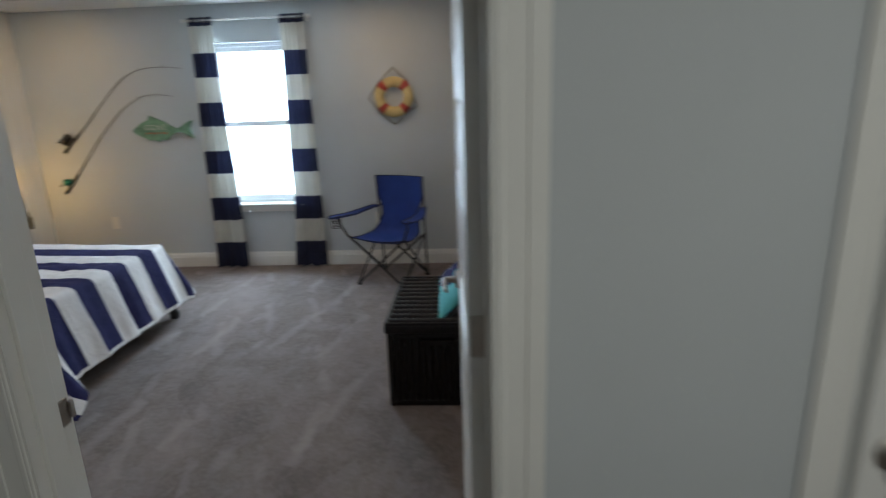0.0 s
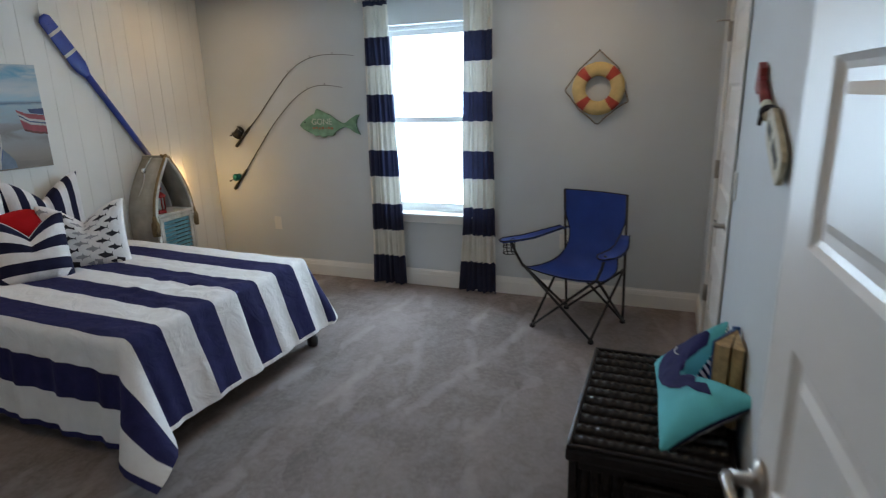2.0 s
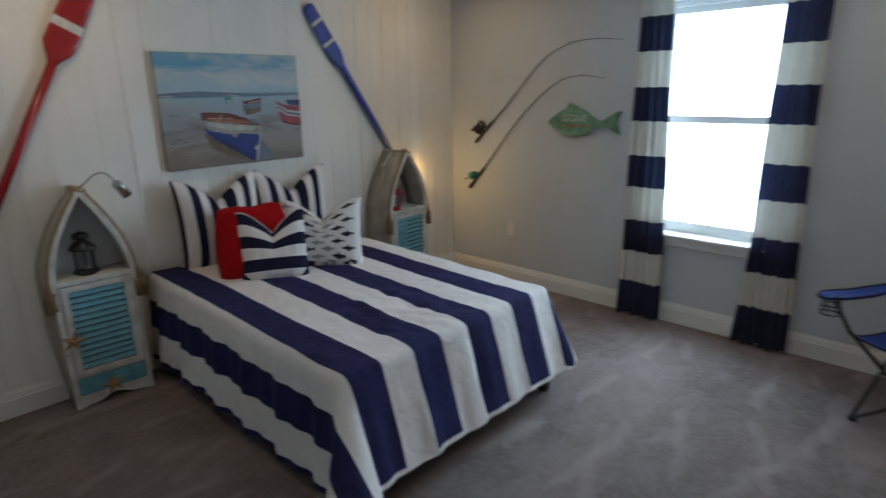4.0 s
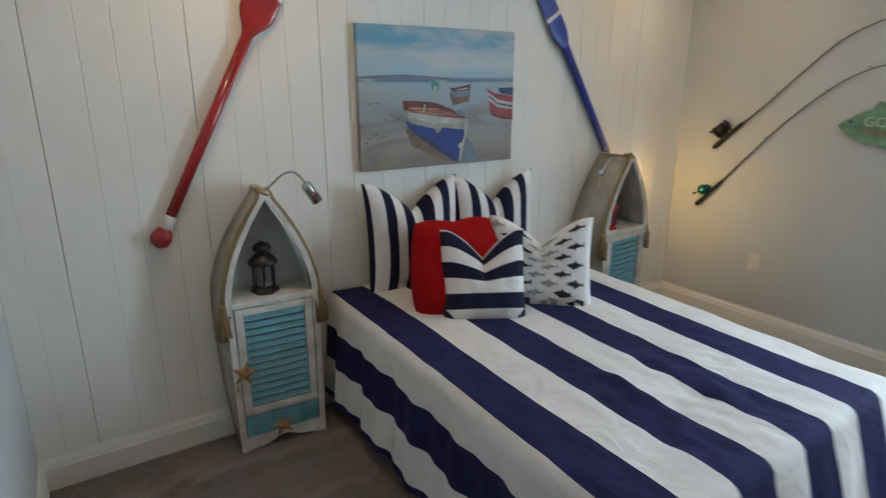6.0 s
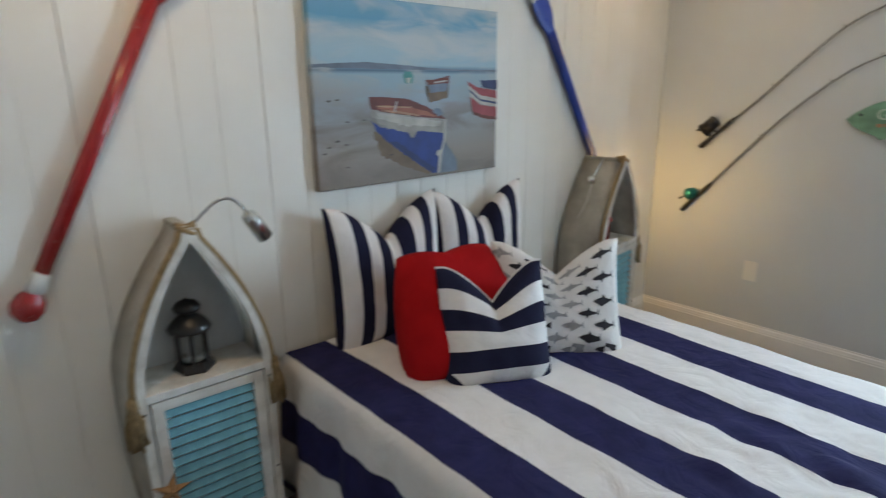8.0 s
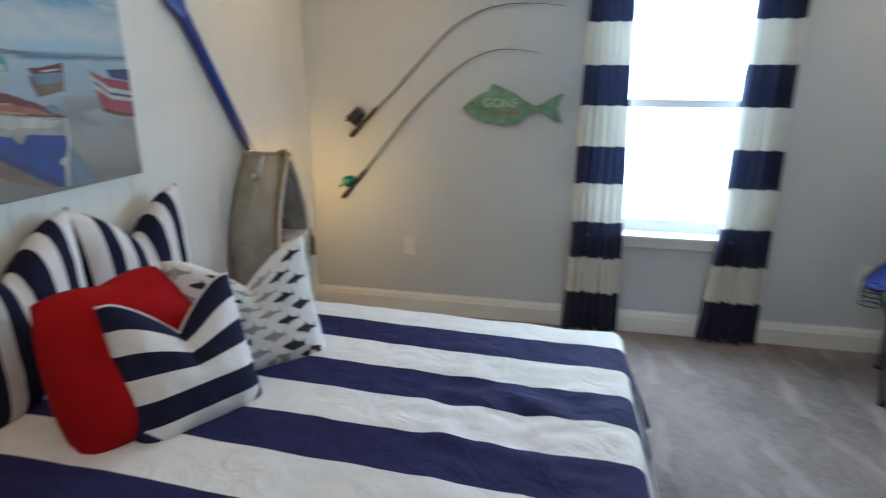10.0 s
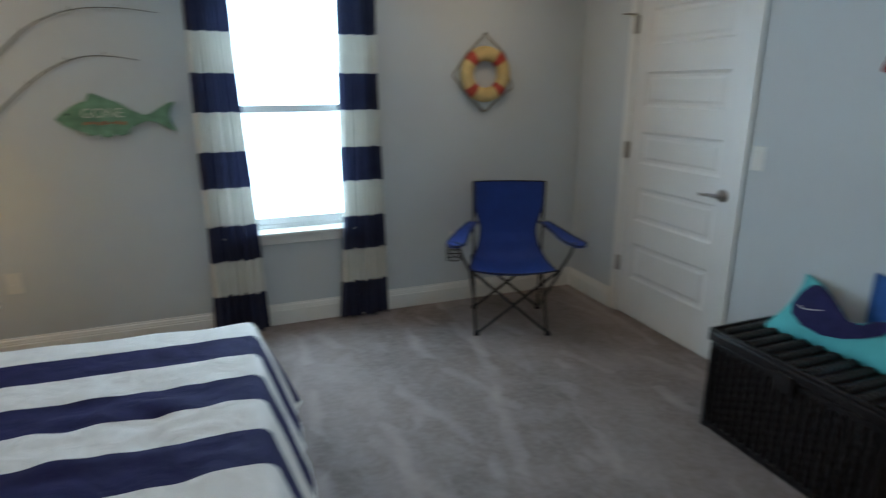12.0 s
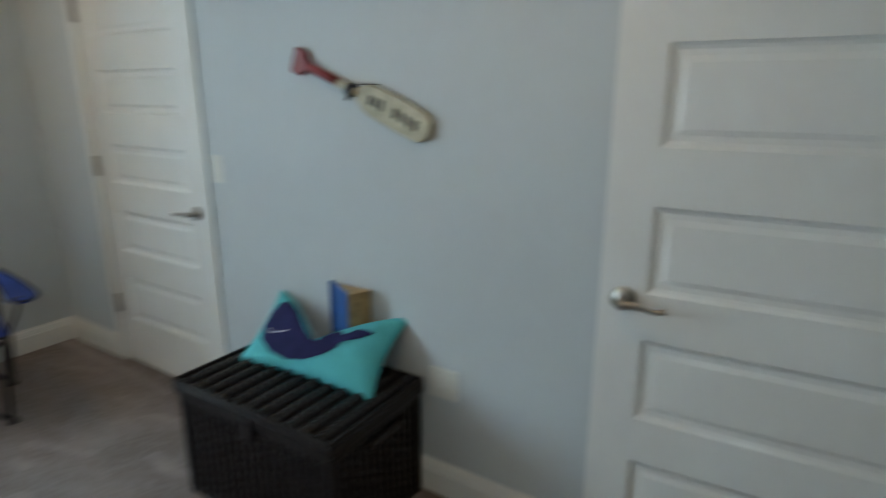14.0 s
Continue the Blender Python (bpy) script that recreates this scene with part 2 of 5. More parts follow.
CORD = material("white_cord", (0.62, 0.60, 0.55), 0.5)


# soft creases pressed into the cotton
for cloth in (NAVY, WHITE):
    cn, cl = cloth.node_tree.nodes, cloth.node_tree.links
    first = cn["Principled BSDF"].inputs["Normal"].links[0].from_node
    where, crease, fold = cn.new("ShaderNodeTexCoord"), cn.new("ShaderNodeTexNoise"), cn.new("ShaderNodeBump")
    crease.inputs["Scale"].default_value, crease.inputs["Detail"].default_value, crease.inputs["Distortion"].default_value = 9.0, 4.0, 1.6
    fold.inputs["Strength"].default_value, fold.inputs["Distance"].default_value = 0.6, 0.014
    cl.new(where.outputs["Object"], crease.inputs["Vector"])
    cl.new(crease.outputs["Fac"], fold.inputs["Height"])
    cl.new(fold.outputs["Normal"], first.inputs["Normal"])
for cloth in (NAVY, WHITE, INK, RED_CLOTH):
    cloth.node_tree.nodes["Principled BSDF"].inputs["Specular IOR Level"].default_value = 0.12

# ---------- builders ----------
def mesh_of(name, bm, mats, smooth=False):
    me = bpy.data.meshes.new(name)
    bm.normal_update()
    if smooth:
        for f in bm.faces:
            f.smooth = True
    bm.to_mesh(me)
    bm.free()
    for m in mats if isinstance(mats, (list, tuple)) else (mats,):
        me.materials.append(m)
    return me


def part(name, bm, material_, parent, label="", smooth=False):
    ob = new(name, mesh_of(name, bm, material_, smooth))
    ob.parent = parent
    if label:
        tagged(ob, label)
    return ob


def thing(name, m, label, category, group="", kind=""):
    ob = new(name)
    ob.empty_display_size = 0.1
    ob.matrix_world = m
    return tagged(ob, label, category, group, kind)


def solid(name, bm, material_, label, category, kind="", m=None, smooth=False):
    ob = new(name, mesh_of(name, bm, material_, smooth))
    if m is not None:
        ob.matrix_world = m
    return tagged(ob, label, category, "", kind)


def box(bm, x0, x1, y0, y1, z0, z1, bevel=0.0, mat=0, m=None):
    made = bmesh.ops.create_cube(bm, size=1.0)["verts"]
    bmesh.ops.transform(bm, matrix=Matrix.LocRotScale(((x0 + x1) / 2, (y0 + y1) / 2, (z0 + z1) / 2), None, (abs(x1 - x0), abs(y1 - y0), abs(z1 - z0))), verts=made)
    faces = list({f for v in made for f in v.link_faces})
    if bevel:
        edges = list({e for v in made for e in v.link_edges})
        out = bmesh.ops.bevel(bm, geom=edges, offset=bevel, segments=2, affect="EDGES", profile=0.5)
        faces = list({f for f in out["faces"]} | {f for f in faces if f.is_valid})
        made = list({v for f in faces for v in f.verts})
    for f in faces:
        f.material_index = mat
    if m is not None:
        bmesh.ops.transform(bm, matrix=m, verts=made)
    return bm


def boxed(*a, **k):
    return box(bmesh.new(), *a, **k)


def tube(points, radius, sides=8, bm=None, mat=0, closed=False):
    """A round bar along points; radius is one number or one for each point."""
    bm = bm or bmesh.new()
    pts = [Vector(p) for p in points]
    rad = radius if isinstance(radius, (list, tuple)) else [radius] * len(pts)
    n, rings = len(pts), []
    up = None
    for i, p in enumerate(pts):
        if closed:
            d = (pts[(i + 1) % n] - pts[i - 1]).normalized()
        else:
            d = (pts[min(i + 1, n - 1)] - pts[max(i - 1, 0)]).normalized()
        if up is None:
            up = d.orthogonal().normalized()
        side = d.cross(up).normalized()
        up = side.cross(d).normalized()
        rings.append([bm.verts.new(p + rad[i] * (math.cos(a) * up + math.sin(a) * side)) for a in (2 * math.pi * k / sides for k in range(sides))])
    for i in range(n if closed else n - 1):
        a, b = rings[i], rings[(i + 1) % n]
        for k in range(sides):
            f = bm.faces.new((a[k], a[(k + 1) % sides], b[(k + 1) % sides], b[k]))
            f.material_index, f.smooth = mat, True
    if not closed:
        bm.faces.new(list(reversed(rings[0]))).material_index = mat
        bm.faces.new(rings[-1]).material_index = mat
    return bm


def curve_through(pts, steps=8):
    """Points of a smooth line through pts."""
    p = [Vector(q) for q in pts]
    p = [2 * p[0] - p[1]] + p + [2 * p[-1] - p[-2]]
    out = []
    for i in range(1, len(p) - 2):
        for k in range(steps):
            t = k / steps
            out.append(0.5 * (2 * p[i] + (p[i + 1] - p[i - 1]) * t + (2 * p[i - 1] - 5 * p[i] + 4 * p[i + 1] - p[i + 2]) * t * t
                              + (3 * p[i] - p[i - 1] - 3 * p[i + 1] + p[i + 2]) * t ** 3))
    return out + [p[-2]]


def lathe(profile, sides=20, bm=None, mat=0):
    """A turned solid about z; profile is (radius, z) from the bottom up."""
    bm = bm or bmesh.new()
    rings = [[bm.verts.new((r * math.cos(2 * math.pi * k / sides), r * math.sin(2 * math.pi * k / sides), z)) for k in range(sides)] for r, z in profile]
    for a, b in zip(rings, rings[1:]):
        for k in range(sides):
            f = bm.faces.new((a[k], a[(k + 1) % sides], b[(k + 1) % sides], b[k]))
            f.material_index, f.smooth = mat, sides > 8
    bm.faces.new(list(reversed(rings[0]))).material_index = mat
    bm.faces.new(rings[-1]).material_index = mat
    return bm


def slab(outline, depth, bm=None, mat=0, bevel=0.0):
    """An outline in x, z cut from a board: front at y = 0, back at y = depth."""
    bm = bm or bmesh.new()
    front = [bm.verts.new((x, 0, z)) for x, z in outline]
    back = [bm.verts.new((x, depth, z)) for x, z in outline]
    faces = [bm.faces.new(front), bm.faces.new(list(reversed(back)))]
    n = len(outline)
    for i in range(n):
        faces.append(bm.faces.new((front[(i + 1) % n], front[i], back[i], back[(i + 1) % n])))
    for f in faces:
        f.material_index = mat
    bmesh.ops.recalc_face_normals(bm, faces=faces)
    if bevel:
        bmesh.ops.bevel(bm, geom=[e for e in faces[0].edges], offset=bevel, segments=2, affect="EDGES", profile=0.5)
    return bm


def words(text, size, m, material_, parent, depth=0.001, name="lettering", label=""):
    c = bpy.data.curves.new(name, "FONT")
    c.body, c.size, c.extrude, c.align_x, c.align_y = text, size, depth, "CENTER", "CENTER"
    probe = new(name, c)
    me = bpy.data.meshes.new_from_object(probe.evaluated_get(bpy.context.evaluated_depsgraph_get()))
    bpy.data.objects.remove(probe)
    bpy.data.curves.remove(c)
    me.transform(m)
    me.materials.clear()
    me.materials.append(material_)
    ob = new(name, me)
    ob.parent = parent
    if label:
        tagged(ob, label)
    return ob


# ---------- the shell of the room ----------
solid("floor", boxed(WEST - 0.15, 2.7, -1.5, NORTH + 0.15, -0.1, 0.0), CARPET, "grey-beige cut-pile carpet with vacuum strokes", "floor", "structure")
solid("ceiling", boxed(WEST - 0.15, 2.7, -1.5, NORTH + 0.15, CEILING, CEILING + 0.1), CEIL, "flat matt white painted ceiling", "ceiling", "structure")


def wall_with_hole(name, x0, x1, y0, y1, hole, along, label):
    """A wall with one opening (a0, a1, z0, z1) along its length."""
    bm = bmesh.new()
    a0, a1, z0, z1 = hole
    lo, hi = (x0, x1) if along == "x" else (y0, y1)
    for b0, b1, c0, c1 in ((lo, a0, 0, CEILING), (a1, hi, 0, CEILING), (a0, a1, z1, CEILING), (a0, a1, 0, z0)):
        if c1 - c0 > 0.001:
            box(bm, *((b0, b1, y0, y1) if along == "x" else (x0, x1, b0, b1)), c0, c1)
    return solid(name, bm, WALL, label, "wall", "structure")


DOOR_X0, DOOR_X1, DOOR_TOP = -0.190, 0.728, 2.045
CLOSET_Y0, CLOSET_Y1 = 3.670, 4.494
wall_with_hole("wall_north", WEST - 0.15, EAST + 0.15, NORTH, NORTH + 0.15, (WIN_X0, WIN_X1, WIN_Z0, WIN_Z1), "x", "pale grey painted wall with one window")
wall_with_hole("wall_east", EAST, EAST + 0.12, DOOR_WALL, NORTH, (CLOSET_Y0 - 0.02, CLOSET_Y1 + 0.02, 0, DOOR_TOP), "y", "pale grey painted wall with a closet door")
wall_with_hole("wall_south", JOG, 2.7, DOOR_WALL - 0.12, DOOR_WALL, (DOOR_X0 - 0.02, DOOR_X1 + 0.02, 0, DOOR_TOP + 0.02), "x", "pale grey painted wall with the entry door")
solid("wall_south_west", boxed(WEST, JOG, DOOR_WALL - 0.12, SOUTH, 0, CEILING), WALL, "pale grey painted wall beside the panelling", "wall", "structure")
solid("wall_hall_south", boxed(-1.5, 2.7, -1.5, -1.4, 0, CEILING), WALL, "plain painted hall wall", "wall", "structure")
solid("wall_hall_west", boxed(-1.6, -1.5, -1.5, DOOR_WALL - 0.12, 0, CEILING), WALL, "plain painted hall wall", "wall", "structure")
solid("wall_hall_east", boxed(2.7, 2.8, -1.5, DOOR_WALL, 0, CEILING), WALL, "plain painted hall wall", "wall", "structure")
solid("wall_closet_back", boxed(1.5, 1.6, DOOR_WALL, NORTH, 0, CEILING), WALL, "plain painted closet wall", "wall", "structure")
west = solid("wall_west", boxed(WEST - 0.15, WEST - 0.011, SOUTH - 0.33, NORTH, 0, CEILING), GROOVE, "white vertical plank panelling behind the bed", "wall", "structure")


def baseboard(a, b, name="baseboard"):
    """A moulded skirting from a to b; the room lies on the left of the way from a to b."""
    a, b = Vector((*a, 0)), Vector((*b, 0))
    d = (b - a).normalized()
    out = Vector((-d.y, d.x, 0))
    prof = [(0, 0), (0.015, 0), (0.015, 0.092), (0.012, 0.098), (0.012, 0.104), (0.0105, 0.108), (0.008, 0.120), (0.004, 0.126), (0.003, 0.135), (0, 0.135)]
    bm = bmesh.new()
    rows = [[bm.verts.new(p + out * o + Vector((0, 0, z))) for o, z in prof] for p in (a, b)]
    for i in range(len(prof) - 1):
        bm.faces.new((rows[0][i], rows[1][i], rows[1][i + 1], rows[0][i + 1]))
    for r in rows:
        bm.faces.new(r)
    bmesh.ops.recalc_face_normals(bm, faces=bm.faces)
    return solid(name, bm, TRIM, "white moulded baseboard at the foot of the wall", "baseboard", "structure")


baseboard((EAST, NORTH), (WEST, NORTH))
baseboard((WEST, NORTH), (WEST, SOUTH))
baseboard((WEST, SOUTH), (JOG, SOUTH))
baseboard((JOG, SOUTH), (JOG, DOOR_WALL))
baseboard((JOG, DOOR_WALL), (DOOR_X0 - 0.075, DOOR_WALL))
baseboard((EAST, CLOSET_Y1 + 0.07), (EAST, NORTH))
baseboard((EAST, DOOR_WALL), (EAST, CLOSET_Y0 - 0.07))
baseboard((1.27, DOOR_WALL - 0.12), (DOOR_X1 + 0.1, DOOR_WALL - 0.12))
baseboard((DOOR_X0 - 0.1, DOOR_WALL - 0.12), (-1.5, DOOR_WALL - 0.12))


# ---------- doors ----------
def casing(name, x0, x1, top, y, out, width=0.062):
    """Flat moulded trim round an opening in a wall along x; out is the side it stands on."""
    bm = bmesh.new()
    for s0, s1, t in ((0.0, width, 0.009), (width * 0.62, width, 0.013), (0.006, width * 0.2, 0.011)):
        for a, b in ((x0 - s1, x0 - s0), (x1 + s0, x1 + s1)):
            box(bm, a, b, y, y + out * t, 0, top + s0, 0.002)
        box(bm, x0 - s1, x1 + s1, y, y + out * t, top + s0, top + s1, 0.002)
    return bm


def lever(parent, m, label="satin nickel door lever"):
    """A round rose with a curved lever; local y points out of the door, the lever runs along +x."""
    bm = lathe([(0.031, 0), (0.033, 0.004), (0.030, 0.011), (0.016, 0.014), (0.011, 0.018), (0.011, 0.045)], 24)
    bmesh.ops.transform(bm, matrix=Matrix.Rotation(radians(-90), 4, "X"), verts=bm.verts)
    tube(curve_through([(0, 0.046, 0), (0.012, 0.052, 0.001), (0.045, 0.052, 0.002), (0.085, 0.049, -0.006), (0.112, 0.047, -0.002)], 5),
         [0.011] * 6 + [0.009] * 6 + [0.0075] * 8 + [0.007], 10, bm)
    bmesh.ops.transform(bm, matrix=m, verts=bm.verts)
    return part("door_handle", bm, NICKEL, parent, label, True)


def door_leaf(parent, width, height, panels, stile, thick=0.035):
    """A leaf with its hinge edge at x = 0, running to x = width, front at y = 0; sunk panels stacked one above another."""
    bm = bmesh.new()
    rails = [0.008] + [z for p in panels for z in p] + [height]
    box(bm, 0.002, stile, 0, thick, 0.008, height)
    box(bm, width - stile, width, 0, thick, 0.008, height)
    for i in range(0, len(rails), 2):
        box(bm, stile, width - stile, 0, thick, rails[i], rails[i + 1])
    part("leaf_frame", bm, DOOR, parent)
    for z0, z1 in panels:
        bm = bmesh.new()
        for front, back in ((0.0, 1), (thick, -1)):
            steps = [(0.0, 0.0), (0.008, 0.006), (0.016, 0.0095), (0.030, 0.0095), (0.044, 0.0045)]
            loops = []
            for inset, sink in steps:
                y = front + back * sink
                loops.append([bm.verts.new(c) for c in ((stile + inset, y, z0 + inset), (width - stile - inset, y, z0 + inset),
                                                         (width - stile - inset, y, z1 - inset), (stile + inset, y, z1 - inset))])
            for a, b in zip(loops, loops[1:]):
                for k in range(4):
                    bm.faces.new((a[k], a[(k + 1) % 4], b[(k + 1) % 4], b[k]))
            bm.faces.new(loops[-1])
        bmesh.ops.recalc_face_normals(bm, faces=bm.faces)
        part("panel", bm, DOOR, parent)


def hinge(parent, x, y, z, height=0.09):
    bm = tube([(x, y, z - height / 2), (x, y, z + height / 2)], 0.0065, 10)
    box(bm, x - 0.038, x + 0.002, y - 0.002, y + 0.003, z - height / 2, z + height / 2, 0.001)
    return part("hinge", bm, NICKEL, parent, "satin nickel hinge", False)


# entry door: jamb and casing belong to the setting, the leaf stands open along the east wall
frame_1 = thing("door_1", pose(0, 0, 0), "white open five-panel entry door with its frame", "door", kind="structure")
bm = bmesh.new()
y0, y1 = DOOR_WALL - 0.125, DOOR_WALL + 0.003
box(bm, DOOR_X0 - 0.02, DOOR_X0, y0, y1, 0, DOOR_TOP)
box(bm, DOOR_X1, DOOR_X1 + 0.02, y0, y1, 0, DOOR_TOP)
box(bm, DOOR_X0 - 0.02, DOOR_X1 + 0.02, y0, y1, DOOR_TOP, DOOR_TOP + 0.02)
box(bm, DOOR_X0, DOOR_X0 + 0.011, y0 + 0.03, DOOR_WALL - 0.040, 0, DOOR_TOP, 0.002)
box(bm, DOOR_X1 - 0.011, DOOR_X1, y0 + 0.03, DOOR_WALL - 0.040, 0, DOOR_TOP, 0.002)
part("jamb", bm, TRIM, frame_1)
bm = casing("casing", DOOR_X0 - 0.006, DOOR_X1 + 0.006, DOOR_TOP + 0.006, DOOR_WALL, 1, 0.05)
bmesh.ops.bisect_plane(bm, geom=bm.verts[:] + bm.edges[:] + bm.faces[:], plane_co=(EAST - 0.002, 0, 0), plane_no=(1, 0, 0), clear_outer=True)
part("casing", bm, TRIM, frame_1)
part("casing", casing("casing", DOOR_X0 - 0.006, DOOR_X1 + 0.006, DOOR_TOP + 0.006, DOOR_WALL - 0.12, -1, 0.09), TRIM, frame_1)
strike = boxed(DOOR_X0 - 0.001, DOOR_X0 + 0.002, DOOR_WALL - 0.034, DOOR_WALL - 0.004, 0.885, 0.945, 0.0008)
box(strike, DOOR_X0 - 0.004, DOOR_X0 + 0.009, DOOR_WALL - 0.006, DOOR_WALL + 0.006, 0.895, 0.935, 0.002)
part("strike_plate", strike, NICKEL, frame_1, "satin nickel strike plate")
LEAF_W = DOOR_X1 - DOOR_X0 - 0.012
PANELS_1 = [(0.23, 0.455), (0.58, 0.81), (0.935, 1.16), (1.300, 1.535), (1.66, 1.89)]
leaf_1 = thing("door_leaf", pose(DOOR_X1 - 0.044, DOOR_WALL + 0.006, 0, 0, 0, 93.2) @ Matrix.Diagonal((1, -1, 1, 1)), "white five-panel entry door leaf standing open", "door", kind="structure")
door_leaf(leaf_1, LEAF_W, 2.03, PANELS_1, 0.115)
lever(leaf_1, pose(LEAF_W - 0.062, 0, 0.915) @ Matrix.Rotation(math.pi, 4, "Z"))
lever(leaf_1, pose(LEAF_W - 0.062, 0.035, 0.915) @ Matrix.Diagonal((-1, 1, 1, 1)))
for z in (0.30, 1.075, 1.80):
    hinge(frame_1, DOOR_X1 - 0.002, DOOR_WALL + 0.006, z)

# closet door, shut
door_2 = thing("door_2", pose(0, 0, 0), "white closed five-panel closet door", "door", kind="structure")
bm = casing("casing", CLOSET_Y0 + 0.003, CLOSET_Y1 - 0.003, DOOR_TOP - 0.02, 0, -1)
TO_EAST = Matrix(((0, -1, 0, 0), (1, 0, 0, 0), (0, 0, 1, 0), (0, 0, 0, 1)))
bmesh.ops.transform(bm, matrix=Matrix.Translation((EAST, 0, 0)) @ Matrix(((0, 1, 0, 0), (1, 0, 0, 0), (0, 0, 1, 0), (0, 0, 0, 1))), verts=bm.verts)
bmesh.ops.reverse_faces(bm, faces=bm.faces)
part("casing", bm, TRIM, door_2)
bm = bmesh.new()
box(bm, EAST, EAST + 0.12, CLOSET_Y0 - 0.02, CLOSET_Y0 - 0.002, 0, DOOR_TOP)
box(bm, EAST, EAST + 0.12, CLOSET_Y1 + 0.002, CLOSET_Y1 + 0.02, 0, DOOR_TOP)
part("jamb", bm, TRIM, door_2)
leaf_2 = new("leaf")
leaf_2.parent = door_2
leaf_2.matrix_world = Matrix.Translation((EAST + 0.004, CLOSET_Y1, 0)) @ Matrix.Rotation(radians(-90), 4, "Z")
door_leaf(leaf_2, CLOSET_Y1 - CLOSET_Y0, 2.03, [(0.26, 0.495), (0.637, 0.85), (0.99, 1.18), (1.325, 1.523), (1.67, 1.865)], 0.105)
lever(leaf_2, pose(CLOSET_Y1 - CLOSET_Y0 - 0.062, 0, 0.905) @ Matrix.Rotation(math.pi, 4, "Z"))
for z in (0.335, 1.065, 1.79):
    bm = tube([(EAST - 0.013, CLOSET_Y1 + 0.006, z - 0.05), (EAST - 0.013, CLOSET_Y1 + 0.006, z + 0.05)], 0.0065, 10)
    box(bm, EAST - 0.010, EAST + 0.003, CLOSET_Y1 - 0.012, CLOSET_Y1 + 0.026, z - 0.05, z + 0.05, 0.001)
    part("hinge", bm, NICKEL, door_2, "satin nickel hinge")
bm = tube([(EAST - 0.013, CLOSET_Y1 + 0.006, 1.845), (EAST - 0.05, CLOSET_Y1 + 0.03, 1.85), (EAST - 0.075, CLOSET_Y1 + 0.05, 1.85)], 0.005, 8)
part("door_stop", bm, NICKEL, door_2, "satin nickel hinge-pin door stop")

# another closed door along the hall
door_3 = thing("door_3", pose(0, 0, 0), "white closed door on the hall wall", "door", kind="structure")
part("casing", casing("casing", 1.365, 2.14, DOOR_TOP, DOOR_WALL - 0.12, -1, 0.075), TRIM, door_3)
leaf_3 = new("leaf")
leaf_3.parent = door_3
leaf_3.matrix_world = pose(2.135, DOOR_WALL - 0.146, 0) @ Matrix.Diagonal((-1, 1, 1, 1))
door_leaf(leaf_3, 0.76, 2.03, PANELS_1, 0.115, 0.022)
lever(door_3, pose(1.43, DOOR_WALL - 0.146, 0.915) @ Matrix.Diagonal((1, -1, 1, 1)))

# ---------- window ----------
window = thing("window_1", pose(0, 0, 0), "white single-hung vinyl window, glaring with daylight", "window", kind="structure")
yw = NORTH + 0.085
bm = bmesh.new()
fw = 0.035
box(bm, WIN_X0, WIN_X0 + fw, yw, yw + 0.06, WIN_Z0, WIN_Z1, 0.003)
box(bm, WIN_X1 - fw, WIN_X1, yw, yw + 0.06, WIN_Z0, WIN_Z1, 0.003)
box(bm, WIN_X0 + fw, WIN_X1 - fw, yw, yw + 0.06, WIN_Z1 - 0.03, WIN_Z1, 0.003)
box(bm, WIN_X0 + fw, WIN_X1 - fw, yw, yw + 0.06, WIN_Z0, WIN_Z0 + 0.028, 0.003)
part("window_frame", bm, VINYL, window)
for z0, z1, y, low in ((1.30, WIN_Z1 - 0.03, yw + 0.028, False), (WIN_Z0 + 0.028, 1.345, yw + 0.004, True)):
    bm = bmesh.new()
    xa, xb = WIN_X0 + fw, WIN_X1 - fw
    box(bm, xa, xa + 0.03, y, y + 0.022, z0, z1, 0.002)
    box(bm, xb - 0.03, xb, y, y + 0.022, z0, z1, 0.002)
    box(bm, xa + 0.03, xb - 0.03, y, y + 0.022, z1 - 0.04, z1, 0.002)
    box(bm, xa + 0.03, xb - 0.03, y, y + 0.022, z0, z0 + 0.04, 0.002)
    sash = part("sash", bm, VINYL, window)
    pane = part("pane", boxed(xa + 0.03, xb - 0.03, y + 0.009, y + 0.013, z0 + 0.04, z1 - 0.04), GLASS, sash, "clear window glass")
    pane.visible_shadow = False
bm = boxed(WIN_X0 - 0.05, WIN_X1 + 0.05, NORTH - 0.045, NORTH - 0.001, WIN_Z0 - 0.018, WIN_Z0 + 0.002, 0.005)
box(bm, WIN_X0 + 0.001, WIN_X1 - 0.001, NORTH - 0.002, yw, WIN_Z0 - 0.016, WIN_Z0 + 0.003)
part("window_sill", bm, TRIM, window, "white painted window sill")
part("apron", boxed(WIN_X0 - 0.03, WIN_X1 + 0.03, NORTH - 0.014, NORTH - 0.001, WIN_Z0 - 0.075, WIN_Z0 - 0.018, 0.004), TRIM, window)

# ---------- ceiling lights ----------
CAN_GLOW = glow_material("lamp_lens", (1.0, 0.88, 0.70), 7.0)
# a fixture at each spot; only the first is known, three are added
for cx, cy in CANS_AND_FILL:
    light = thing("can_and_fill_light", pose(cx, cy, CEILING), "white round recessed ceiling light, switched on, one real and three added", "ceiling light")
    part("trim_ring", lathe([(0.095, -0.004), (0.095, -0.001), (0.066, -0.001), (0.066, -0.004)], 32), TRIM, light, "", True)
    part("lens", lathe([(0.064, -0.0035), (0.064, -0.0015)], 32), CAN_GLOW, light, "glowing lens")

